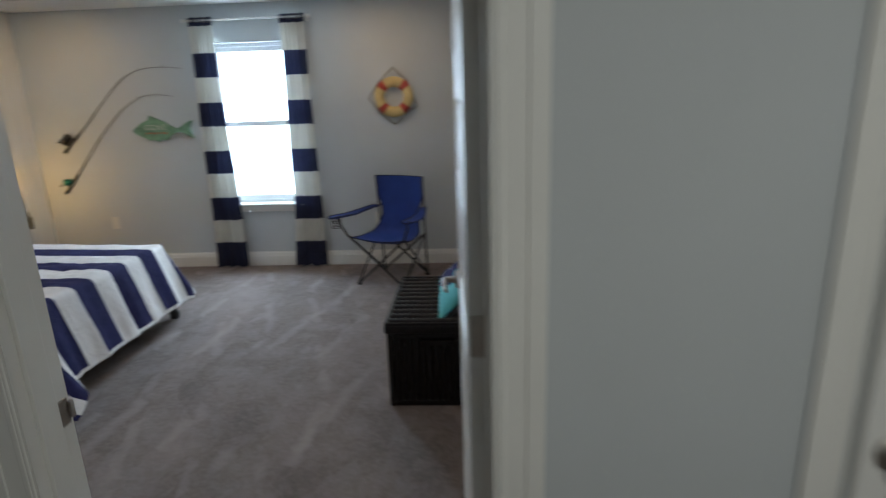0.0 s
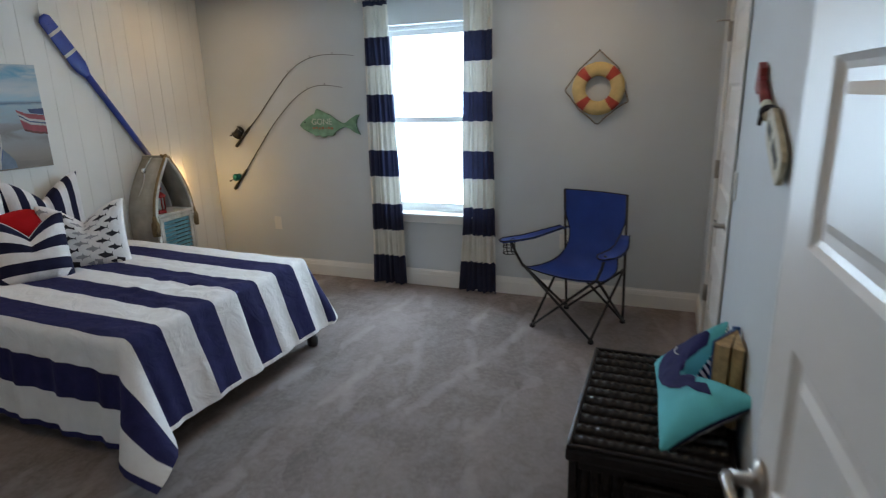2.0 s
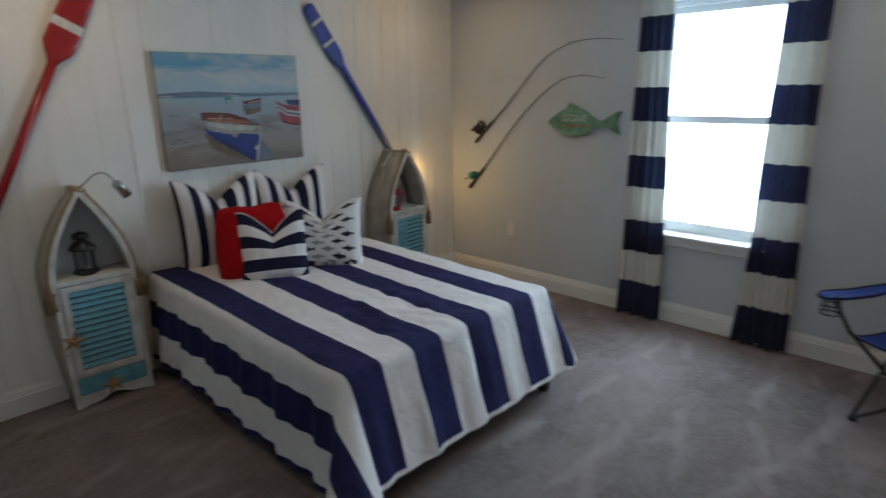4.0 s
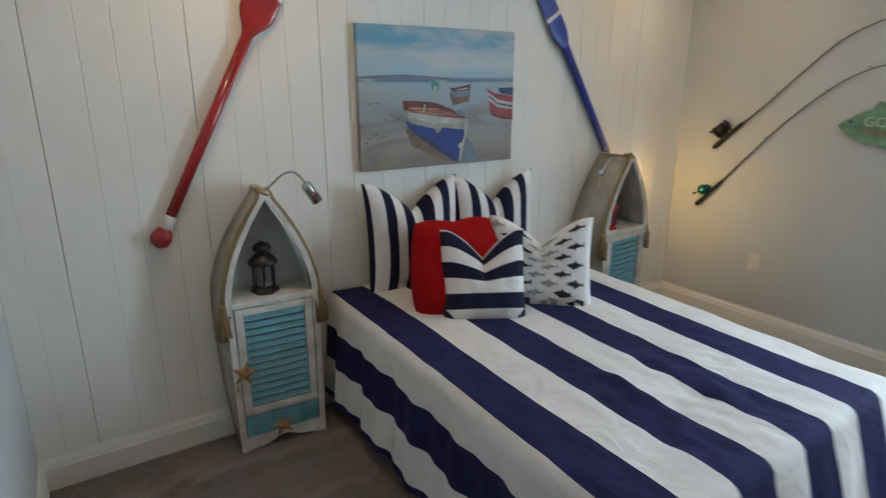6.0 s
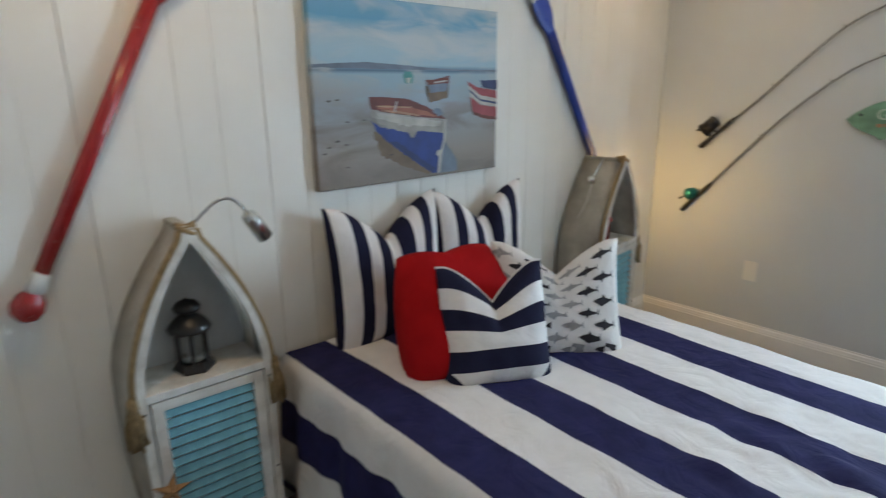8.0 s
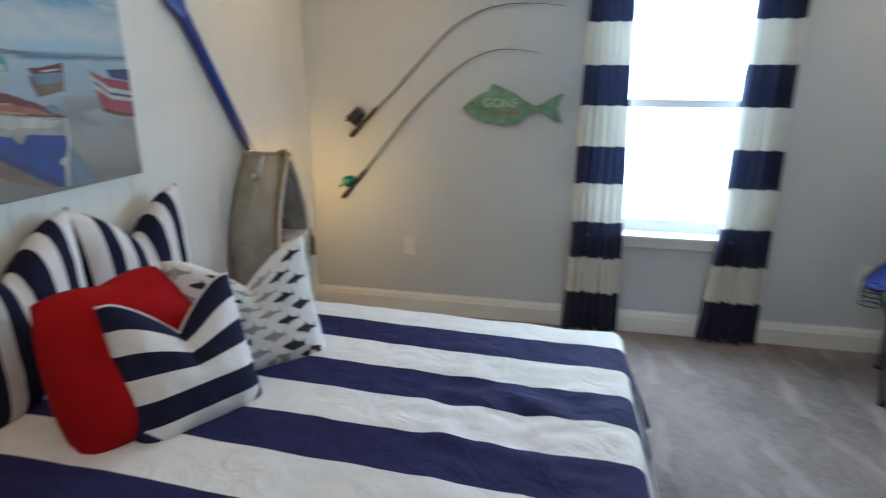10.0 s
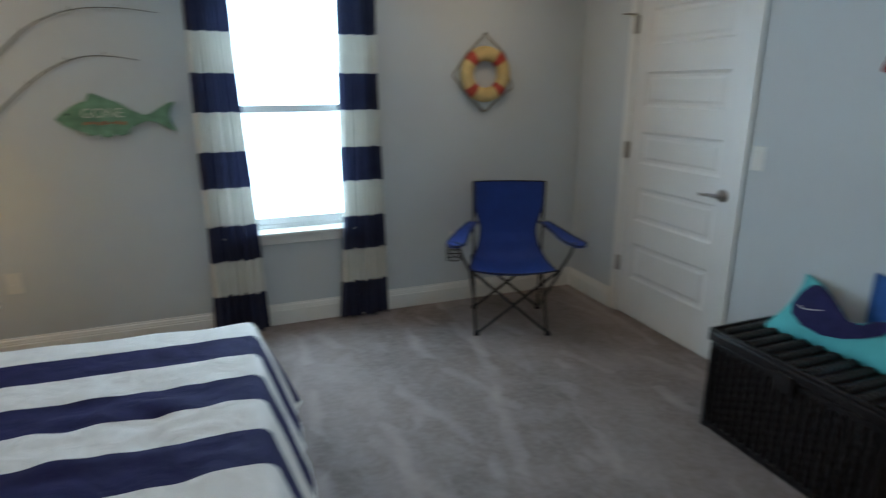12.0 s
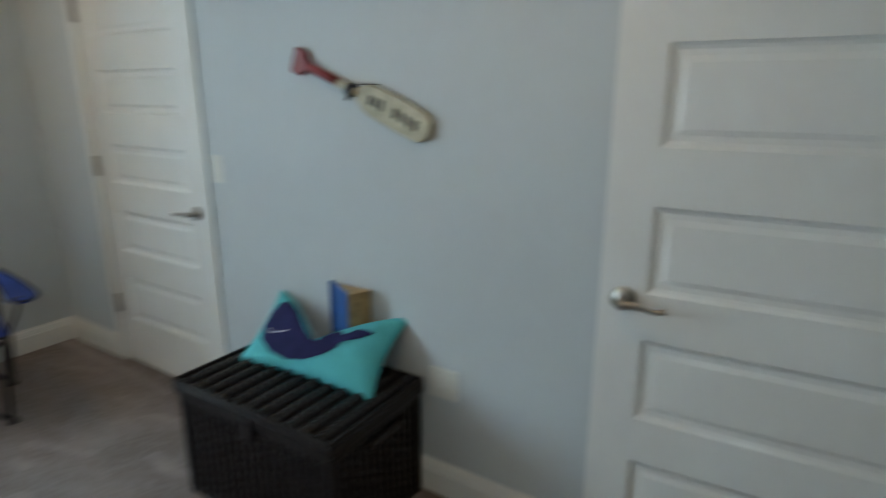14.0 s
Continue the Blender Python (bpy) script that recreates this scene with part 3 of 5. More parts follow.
# ---------- curtains ----------
BAND_TOPS = (0.250, 0.462, 0.675, 0.895, 1.100, 1.316, 1.523, 1.735, 1.936, 2.155, 2.225)


def curtain(x_top, x_low, x_foot, seed):
    """A gathered panel from the rod to the floor in navy and white bands; each x pair is its two edges at that height."""
    bm = bmesh.new()
    rng = random.Random(seed)
    cols, per = 72, 4
    zs = [0.012]
    for top in BAND_TOPS:
        zs += [zs[-1] + (top - zs[-1]) * (j + 1) / per for j in range(per)]
    phase = [rng.uniform(0, 6.28) for _ in range(4)]
    grid = []
    for z in zs:
        t = z / 2.225
        if z > 0.62:
            w = (z - 0.62) / (2.225 - 0.62)
            a = [x_low[i] + (x_top[i] - x_low[i]) * w for i in (0, 1)]
        else:
            w = z / 0.62
            a = [x_foot[i] + (x_low[i] - x_foot[i]) * w for i in (0, 1)]
        amp = 0.020 + 0.010 * (1 - t)
        row = []
        for c in range(cols + 1):
            u = c / cols
            fold = math.sin(2 * math.pi * 6.5 * u + phase[0] + 0.5 * math.sin(3 * t + phase[1])) + 0.45 * math.sin(2 * math.pi * 11 * u + phase[2] + 1.2 * t)
            sway = 0.006 * math.sin(2 * math.pi * 1.5 * u + phase[3] + 4 * t)
            x = a[0] + (a[1] - a[0]) * u + 0.004 * math.sin(9 * t + 5 * u)
            row.append(bm.verts.new((x, 4.992 + amp * 0.62 * fold + sway, z + (0.006 * math.sin(17 * u + phase[1]) if z < 0.05 else 0.003 * math.sin(20 * u + 9 * t)))))
        grid.append(row)
    for r in range(len(zs) - 1):
        k = r // per
        for c in range(cols):
            f = bm.faces.new((grid[r][c], grid[r][c + 1], grid[r + 1][c + 1], grid[r + 1][c]))
            f.material_index, f.smooth = (0 if k % 2 == 0 else 1), True
    ob = thing("curtain", pose((x_top[0] + x_top[1]) / 2, 4.992, 0), "floor-length navy and white striped curtain panel beside the window", "curtain", "pair of curtains")
    cloth = part("cloth", bm, (NAVY_SHEER, WHITE_SHEER), ob)
    cloth.matrix_parent_inverse = ob.matrix_world.inverted()
    for c in range(6):
        x = x_top[0] + (x_top[1] - x_top[0]) * (c + 0.5) / 6
        pts = [(x, 4.992 + 0.016 * math.cos(q), 2.200 + 0.016 * math.sin(q)) for q in (2 * math.pi * k / 12 for k in range(12))]
        ring_ = part("curtain_ring", tube(pts, 0.0025, 6, closed=True), NICKEL, ob)
        ring_.matrix_parent_inverse = ob.matrix_world.inverted()
    return ob


curtain((-1.742, -1.525), (-1.757, -1.478), (-1.780, -1.455), 3)
curtain((-0.950, -0.728), (-0.972, -0.715), (-1.020, -0.700), 8)
rod = thing("curtain_rod", pose(-1.235, 4.992, 2.200), "slim white curtain rod above the window", "curtain rod")
part("pole", tube([(-0.53, 0, 0), (0.53, 0, 0)], 0.008, 12), TRIM, rod, "", True)
for sx in (-1, 1):
    bm = lathe([(0.008, 0), (0.014, 0.006), (0.017, 0.016), (0.012, 0.028), (0.004, 0.033)], 14)
    bmesh.ops.transform(bm, matrix=Matrix.Translation((sx * 0.53, 0, 0)) @ Matrix.Rotation(sx * math.pi / 2, 4, "Y"), verts=bm.verts)
    part("finial", bm, TRIM, rod, "", True)
    bm = boxed(sx * 0.508 - 0.006, sx * 0.508 + 0.006, 0.006, 0.066, -0.008, 0.004, 0.002)
    box(bm, sx * 0.508 - 0.014, sx * 0.508 + 0.014, 0.062, 0.067, -0.035, 0.03, 0.002)
    part("bracket", bm, TRIM, rod)

# ---------- bed ----------
BX0, BX1, BY0, BY1, BZ = -3.345, -1.600, 2.530, 3.755, 0.583
bed = thing("bed", pose((BX0 + BX1) / 2, (BY0 + BY1) / 2, 0), "low upholstered bed base with a mattress, against the panelled wall", "bed")


def at_world(ob):
    ob.matrix_parent_inverse = ob.parent.matrix_world.inverted()
    return ob


at_world(part("mattress", boxed(BX0 + 0.01, BX1 - 0.02, BY0 + 0.02, BY1 - 0.02, 0.33, BZ - 0.060, 0.03), SHEET, bed, "white mattress"))
at_world(part("box_spring", boxed(BX0 + 0.01, BX1 - 0.02, BY0 + 0.02, BY1 - 0.02, 0.145, 0.328, 0.012), SHEET, bed, "white box spring"))
bm = bmesh.new()
for xa, xb, ya, yb in ((BX0 + 0.03, BX1 - 0.05, BY0 + 0.04, BY0 + 0.075), (BX0 + 0.03, BX1 - 0.05, BY1 - 0.075, BY1 - 0.04), (BX1 - 0.09, BX1 - 0.05, BY0 + 0.04, BY1 - 0.04)):
    box(bm, xa, xb, ya, yb, 0.105, 0.143, 0.002)
at_world(part("bed_frame", bm, BEDBASE, bed, "dark steel bed frame"))
for x, y in ((BX0 + 0.12, BY0 + 0.21), (BX0 + 0.12, BY1 - 0.01), (BX1 - 0.07, BY0 + 0.16), (BX1 + 0.055, BY1 - 0.01)):
    bm = lathe([(0.030, 0.0), (0.034, 0.010), (0.034, 0.055), (0.024, 0.060), (0.020, 0.105), (0.020, 0.144)], 16)
    bmesh.ops.translate(bm, vec=(x, y, 0), verts=bm.verts)
    at_world(part("leg", bm, BLACK_METAL, bed, "black caster leg", True))

# the striped bedspread, draped over the top, both sides and the foot; one part a stripe
HALF = 0.161
S0, CELL = 2.512, HALF / 10
v_from, v_to, u_n = -34, 100, 112
U_LEN = (BX1 - BX0) + 0.462


def drape(u, v):
    """Where a point of the cloth comes to lie."""
    du = max(0.0, u - BX1)
    side = -1 if v < (BY0 + BY1) / 2 else 1
    dv = max(0.0, BY0 - v, v - BY1)
    x, y, z = min(u, BX1), min(max(v, BY0), BY1), BZ
    d = math.hypot(du, dv)
    slack = 0.50 - (0.12 * dv / d if side > 0 and d > 0 else 0.0)
    if d > slack:
        d = slack + (d - slack) * (0.45 if side < 0 else 0.28)
    if d > 0:
        th = math.atan2(du, dv)
        corner = math.sin(2 * th)
        flare = (0.08 if dv >= du else 0.30) * (1 - corner) + (0.54 if side < 0 else 0.42) * corner
        r = 0.045
        arc = min(d, r * math.pi / 2)
        outw, drop = r * math.sin(arc / r), r * (1 - math.cos(arc / r))
        rest = d - arc
        line = u if dv > du else v
        fold = math.sin(21 * line + 1.3 * side) + 0.6 * math.sin(47 * line + 0.7)
        outw += rest * flare + (0.011 if dv > du else 0.0045) * fold * min(1, d / 0.25) * (1 - corner)
        if du > dv:
            outw += 0.004 * noise.noise(Vector((v * 22, d * 4 + v * 5, 3.3))) * min(1, d / 0.2)
        drop += rest * math.sqrt(max(0.05, 1 - flare * flare)) + 0.006 * noise.noise(Vector((line * 6, d * 3, 5.0)))
        drop = min(drop, BZ - 0.035)
        pleat = 0.65 * corner * min(1.0, d / 0.6) ** 2 if side < 0 else 0.0
        x += outw * math.sin(th) * (1 + pleat)
        y += side * outw * math.cos(th)
        z -= drop
    else:
        z += noise.noise(Vector((u * 1.5, v * 3.0, 0.3))) * 0.005 + noise.noise(Vector((u * 15, v * 4.0, 4.1))) * 0.0020
        z += 0.0050 * max(0.0, noise.noise(Vector((u * 5 + v * 9, v * 15 - u * 4, 7.7))))
        crumple = max(0.0, 1 - ((u + 1.86) / 0.5) ** 2) * max(0.0, 1 - ((v - 3.12) / 0.40) ** 2)
        z += crumple * (0.016 * noise.noise(Vector((u * 8 + v * 6, v * 15 - u * 7, 1.7))) + 0.011 * abs(noise.noise(Vector((u * 5 - v * 9, v * 12 + u * 9, 5.2)))))
        z -= 0.012 * max(0, 1 - min(u - BX0, 0.55) / 0.55) * (0.5 + 0.5 * math.cos((v - 3.05) * 4))
    z -= 0.024 * min(1.0, max(0.0, (min(u, BX1) + 2.75) / 0.95))
    return (x + 0.003 * noise.noise(Vector((u * 6, v * 6, 9.0))), y + 0.004 * noise.noise(Vector((u * 5, v * 7, 2.0))), z)


spread = thing("bedspread", pose((BX0 + BX1) / 2, (BY0 + BY1) / 2, 0), "navy and white wide-striped cotton bedspread draped over the bed", "bedspread")
cuts = [v_from] + [k for k in range(v_from + 1, v_to) if k % 10 == 0] + [v_to]
for j0, j1 in zip(cuts, cuts[1:]):
    bm = bmesh.new()
    rows = [[bm.verts.new(drape(BX0 + U_LEN * i / u_n, S0 + CELL * j)) for i in range(u_n + 1)] for j in range(j0, j1 + 1)]
    navy = j0 % 20 < 10
    for p, q in zip(rows, rows[1:]):
        for i in range(u_n):
            f = bm.faces.new((p[i], p[i + 1], q[i + 1], q[i]))
            f.smooth = True
            f.material_index = 1 if i >= u_n - 1 and -10 < j0 < 93 else 0
    stripe = at_world(part("stripe", bm, (NAVY if navy else WHITE, WHITE), spread, "navy cotton stripe" if navy else "white cotton stripe"))
    hem = stripe.modifiers.new("thickness", "SOLIDIFY")
    hem.thickness, hem.offset, hem.use_rim = 0.004, -1, False


# ---------- cushions ----------
def cushion(name, w, h, thick, chop, slots, label, m, group="cushions on the bed", picker=None, n=36, pinch=0.06, seam=None, soft=0.0, belly=0.0, spread_out=0.0):
    """A stuffed cushion standing on its lower edge: x across, z up, front towards -y. chop: the dent in its top edge.
    picker(u, v, front) gives the material slot of a piece of cover."""
    bm = bmesh.new()
    sides = []
    for front in (-1, 1):
        g = []
        for j in range(n + 1):
            row = []
            for i in range(n + 1):
                u, v = 2 * i / n - 1, 2 * j / n - 1
                # the outline draws in between the corners
                x = u * (1 - pinch * (1 - v * v)) * w / 2
                z = v * (1 - pinch * (1 - u * u)) * h / 2 + h / 2 * (1 - pinch)
                puff = max(0.0, (1 - u ** 4) * (1 - v ** 4)) ** 0.55
                dent = chop * max(0.0, 1 - abs(u) / (0.86 if w < 0.6 else 0.95)) ** 1.5 * max(0.0, (v + 0.35) / 1.35) ** 1.4
                z -= dent
                x, z = x * math.sqrt(1 - soft * v * v) * (1 - spread_out * v), (z - h / 2) * math.sqrt(1 - soft * u * u) + h / 2
                groove = (1 - 0.62 * (chop > 0.04) * math.exp(-((u / 0.13) ** 2)) * max(0.0, v + 0.1) ** 1.1) * (1 - belly * v)
                y = front * thick / 2 * puff * groove
                y += front * 0.005 * noise.noise(Vector((u * 3.1 + w * 7, v * 3.7 + h * 5, front))) * puff
                row.append((x, y, z))
            g.append(row)
        sides.append(g)
    rim = {}
    for s, g in enumerate(sides):
        vs = []
        for j in range(n + 1):
            row = []
            for i in range(n + 1):
                edge = i in (0, n) or j in (0, n)
                if edge and (i, j) in rim:
                    row.append(rim[(i, j)])
                else:
                    vert = bm.verts.new(g[j][i])
                    if edge:
                        rim[(i, j)] = vert
                    row.append(vert)
            vs.append(row)
        for j in range(n):
            for i in range(n):
                q = (vs[j][i], vs[j][i + 1], vs[j + 1][i + 1], vs[j + 1][i])
                f = bm.faces.new(q if s == 0 else tuple(reversed(q)))
                f.smooth = True
                if picker:
                    f.material_index = picker((i + 0.5) / n, (j + 0.5) / n, s == 0)
    ob = thing(name, m, label, "cushion", group)
    part("cover", bm, slots, ob)
    if seam:
        part("piping", tube(sides[0][n], 0.0045, 6), seam, ob, "", True)
    return ob, sides[0]


def facing(x, y, z, face_deg, lean):
    """The pose of a cushion whose front looks along face_deg (0: +x, 90: +y), leaning back by lean degrees."""
    return pose(x, y, z, 0, 0, face_deg + 90) @ pose(0, 0, 0, -lean)


TOP = BZ - 0.006


def sham_stripes(u, v, front):
    return 0 if u < 0.03 or u > 0.97 else 1 - int((u - 0.03) / 0.94 * 9) % 2


for yy, turn, sink, wide in ((2.922, 3, 0.006, 0.53), (3.410, -2, 0.016, 0.515)):
    cushion("striped_sham_cushion", wide, 0.550, 0.15, 0.135, (INK, WHITE), "large navy and white vertical-striped cushion leaning on the panelling", facing(-3.262, yy, TOP - sink - 0.02, turn, 4),
            picker=sham_stripes, n=42, pinch=0.075)
cushion("red_cushion", 0.475, 0.48, 0.24, 0.03, (RED_CLOTH,), "plain red square cushion leaning on the striped ones", facing(-2.832, 2.938, TOP - 0.047, -14, 31), pinch=0.02, soft=0.24, belly=0.32, spread_out=0.13)
cushion("striped_cushion", 0.355, 0.395, 0.16, 0.120, (INK, WHITE), "navy and white horizontal-striped cushion with a chopped top", facing(-2.728, 2.934, TOP - 0.030, -29, 19),
        picker=lambda u, v, front: int(v * 6 + 1) % 2 if v > 0.167 else (0 if u < 0.20 - v or u > 0.80 + v else 1), n=72, belly=0.28, pinch=0.03, seam=WHITE)
shark, face = cushion("shark_print_cushion", 0.46, 0.43, 0.14, 0.115, (WHITE,), "white square cushion printed with rows of small black and grey sharks", facing(-2.711, 3.227, TOP - 0.03, -39, 20), n=42)
SHARK = [(-0.50, 0.02), (-0.40, 0.10), (-0.18, 0.16), (-0.06, 0.17), (0.00, 0.34), (0.10, 0.15), (0.30, 0.07), (0.40, 0.05), (0.52, 0.24), (0.47, 0.03), (0.52, -0.14), (0.40, -0.02),
         (0.20, -0.07), (0.02, -0.11), (-0.08, -0.27), (-0.12, -0.11), (-0.34, -0.08)]


def on_face(g, u, v, lift):
    """A point of a cushion's front at u, v (0 to 1), a little off the cloth."""
    n = len(g) - 1
    a, b = min(max(u, 0), 0.999) * n, min(max(v, 0), 0.999) * n
    i, j, p, q = int(a), int(b), a - int(a), b - int(b)
    c = [Vector(g[jj][ii]) for jj, ii in ((j, i), (j, i + 1), (j + 1, i), (j + 1, i + 1))]
    w = c[0].lerp(c[1], p).lerp(c[2].lerp(c[3], p), q)
    return (w.x, w.y - lift, w.z)


for c in range(8):
    for r in range(5):
        u0, v0 = 0.055 + 0.130 * c, 0.08 + 0.205 * r + (0.1025 if c % 2 else 0.0)
        if v0 > 0.93 or not 0.05 < u0 < 0.95:
            continue
        bm = bmesh.new()
        pts = [bm.verts.new(on_face(face, u0 + 0.175 * px, v0 + 0.175 * pz, 0.0030)) for px, pz in SHARK]
        f = bm.faces.new(pts)
        bmesh.ops.triangulate(bm, faces=[f])
        part("shark_print", bm, BLACK_INK if c % 4 in (1, 2) else GREY_INK, shark)


# ---------- boat-shaped shelves ----------
def starfish(parent, m, size):
    bm = bmesh.new()
    ring = []
    for k in range(10):
        r = size if k % 2 == 0 else size * 0.36
        a = math.pi / 2 + k * math.pi / 5
        ring.append(bm.verts.new((r * math.cos(a), 0, r * math.sin(a))))
    top, low = bm.verts.new((0, -size * 0.28, 0)), bm.verts.new((0, size * 0.02, 0))
    for k in range(10):
        bm.faces.new((ring[k], ring[(k + 1) % 10], top))
        bm.faces.new((ring[(k + 1) % 10], ring[k], low))
    bmesh.ops.recalc_face_normals(bm, faces=bm.faces)
    bmesh.ops.transform(bm, matrix=m, verts=bm.verts)
    return part("starfish", bm, STARFISH, parent, "dried brown starfish")


def boat_shelf(y, turn, label, D=0.180, HW=0.183):
    """A shelf shaped like an upright rowing boat, back on the wall. Local: x across, -y out of the wall, z up."""
    SH, TOPZ = 0.674, 1.105
    ob = thing("boat_shelf", pose(WEST + 0.008 + abs(turn) * 0.0008, y, 0, 0, 0, 90 + turn), label, "shelf", "boat shelves beside the bed")

    def half(z):
        if z <= SH:
            return HW - 0.004 * (1 - z / SH)
        return max(0.012, HW * (1 - ((z - SH) / (TOPZ - SH)) ** 1.75))

    levels = [0.0, 0.1, 0.25, 0.4, 0.55, SH] + [SH + (TOPZ - SH) * k / 16 for k in range(1, 17)]
    for s in (-1, 1):
        bm = bmesh.new()
        rows = []
        for z in levels:
            h = half(z)
            t = 0.012
            bulge = 0.055 * math.sin(math.pi * min(1, z / TOPZ))
            rows.append([bm.verts.new(c) for c in ((s * (h + bulge * 0.6), -0.002, z), (s * h, -D, z), (s * max(0.001, h - t), -D, z), (s * max(0.001, h - t + bulge * 0.6), -0.002, z))])
        for a, b in zip(rows, rows[1:]):
            for k in range(4):
                f = bm.faces.new((a[k], a[(k + 1) % 4], b[(k + 1) % 4], b[k]))
                f.smooth = k in (0, 2)
        bm.faces.new(rows[0])
        bm.faces.new(rows[-1])
        bmesh.ops.recalc_face_normals(bm, faces=bm.faces)
        part("side_panel", bm, GREIGE, ob, "weathered grey curved hull side")
        # white lip along the front edge
        bm = bmesh.new()
        rows = []
        for z in levels:
            h = half(z)
            rows.append([bm.verts.new(c) for c in ((s * (h + 0.004), -D + 0.008, z), (s * (h + 0.004), -D - 0.006, z), (s * max(0.0, h - 0.020), -D - 0.006, z), (s * max(0.0, h - 0.020), -D + 0.008, z))])
        for a, b in zip(rows, rows[1:]):
            for k in range(4):
                bm.faces.new((a[k], a[(k + 1) % 4], b[(k + 1) % 4], b[k]))
        bm.faces.new(rows[0])
        bm.faces.new(rows[-1])
        bmesh.ops.recalc_face_normals(bm, faces=bm.faces)
        part("front_lip", bm, WORN_WHITE, ob, "worn white front edge")
        # rope up the edge, ending in a tassel
        pts = [(s * (half(z) + 0.010), -D + 0.004, z) for z in levels if z >= SH - 0.01]
        rope = part("rope", tube(pts, 0.0095, 8), ROPE, ob, "jute rope trim", True)
        bm = lathe([(0.004, -0.150), (0.021, -0.146), (0.019, -0.075), (0.012, -0.050), (0.017, -0.036), (0.015, -0.012), (0.007, 0.0)], 30)
        for v in bm.verts:
            if v.co.z < -0.05:
                v.co.xy *= 1.25 + 0.42 * math.sin(10 * math.atan2(v.co.y, v.co.x) + 26 * v.co.z)
                v.co.z += 0.012 * math.sin(6 * math.atan2(v.co.y, v.co.x))
        bmesh.ops.translate(bm, vec=(s * (HW + 0.014), -D + 0.004, SH + 0.005), verts=bm.verts)
        part("tassel", bm, ROPE, rope, "frayed jute tassel", True)
    back = [(half(z) - 0.010, z) for z in levels if half(z) > 0.012]
    part("back_panel", slab([(x, z) for x, z in back] + [(-x, z) for x, z in reversed(back)], 0.006), SHELF_IN, ob, "painted grey back board").location = (0, -0.012, 0)
    part("bow_cap", boxed(-0.016, 0.016, -D - 0.004, -0.002, TOPZ - 0.012, TOPZ + 0.006, 0.003), GREIGE, ob)
    knot = bmesh.new()
    for k in range(3):
        pts = [(0.022 * math.cos(q), -D + 0.012 + 0.018 * math.sin(q) + 0.008 * k, TOPZ - 0.004 + 0.006 * k + 0.006 * math.sin(2 * q + k)) for q in (2 * math.pi * j / 14 for j in range(14))]
        tube(pts, 0.006, 7, knot, closed=True)
    part("rope_knot", knot, ROPE, ob, "jute rope wound round the tip", True)
    part("shelf_board", boxed(-HW + 0.013, HW - 0.013, -D - 0.010, -0.004, SH - 0.024, SH, 0.003), WORN_WHITE, ob, "worn white shelf board")
    part("bottom_board", boxed(-HW + 0.013, HW - 0.013, -D + 0.008, -0.004, 0.155, 0.168), WORN_WHITE, ob)
    # louvred door
    z0, z1, dx = 0.172, SH - 0.028, HW - 0.026
    door = part("door", boxed(-dx, -dx + 0.032, -D - 0.008, -D + 0.008, z0, z1, 0.002), WORN_WHITE, ob, "worn white louvred door")
    me_bm = bmesh.new()
    me_bm.from_mesh(door.data)
    box(me_bm, dx - 0.032, dx, -D - 0.008, -D + 0.008, z0, z1, 0.002)
    box(me_bm, -dx + 0.032, dx - 0.032, -D - 0.008, -D + 0.008, z0, z0 + 0.030, 0.002)
    box(me_bm, -dx + 0.032, dx - 0.032, -D - 0.008, -D + 0.008, z1 - 0.030, z1, 0.002)
    me_bm.to_mesh(door.data)
    me_bm.free()
    count = 13
    pitch = (z1 - z0 - 0.062) / count
    slat = mesh_of("slat", boxed(-dx + 0.033, dx - 0.033, -0.003, 0.003, -pitch * 0.385, pitch * 0.385, 0.0015), TURQ)
    for k in range(count):
        s_ob = new("slat", slat)
        s_ob.parent = door
        s_ob.matrix_basis = pose(0, -D + 0.001, z0 + 0.032 + pitch * (k + 0.5), -31 + 3 * math.sin(k * 2.3))
    starfish(door, pose(-dx + 0.016, -D - 0.010, z0 + 0.195, 0, 14, 0), 0.058)
    # drawer front and scalloped foot board
    part("drawer", boxed(-dx, dx, -D - 0.006, -D + 0.008, 0.068, 0.156, 0.003), TURQ, ob, "worn turquoise drawer front")
    outline = [(-HW + 0.01, 0.0), (-HW + 0.01, 0.066), (HW - 0.01, 0.066), (HW - 0.01, 0.0)]
    outline += [(HW - 0.01 - (2 * HW - 0.02) * t, 0.040 * math.sin(math.pi * min(1, max(0, (t - 0.06) / 0.88))) * (0.72 + 0.28 * math.cos(4 * math.pi * (t - 0.5)))) for t in (k / 24 for k in range(2, 23))]
    foot = part("foot_board", slab(outline, 0.012), WORN_WHITE, ob, "scalloped white foot board")
    foot.location = (0, -D - 0.004, 0)
    starfish(ob, pose(-0.005, -D - 0.008, 0.085, 0, -8, 0), 0.062)
    for s in (-1, 1):
        for z in (0.30, 0.62):
            b2 = lathe([(0.0045, 0), (0.003, 0.003)], 8)
            bmesh.ops.transform(b2, matrix=pose(s * (HW - 0.008), -D - 0.006, z, 90), verts=b2.verts)
            part("nail_head", b2, ROD_BLACK, ob)
    return ob


SHELF_A, SHELF_B = 2.203, 4.310
boat_shelf(SHELF_A, -3, "upright boat-shaped shelf with a turquoise louvred door, rope and starfish")
boat_shelf(SHELF_B - 0.025, 5, "upright boat-shaped shelf with a turquoise louvred door, beside the corner", 0.225, 0.200)


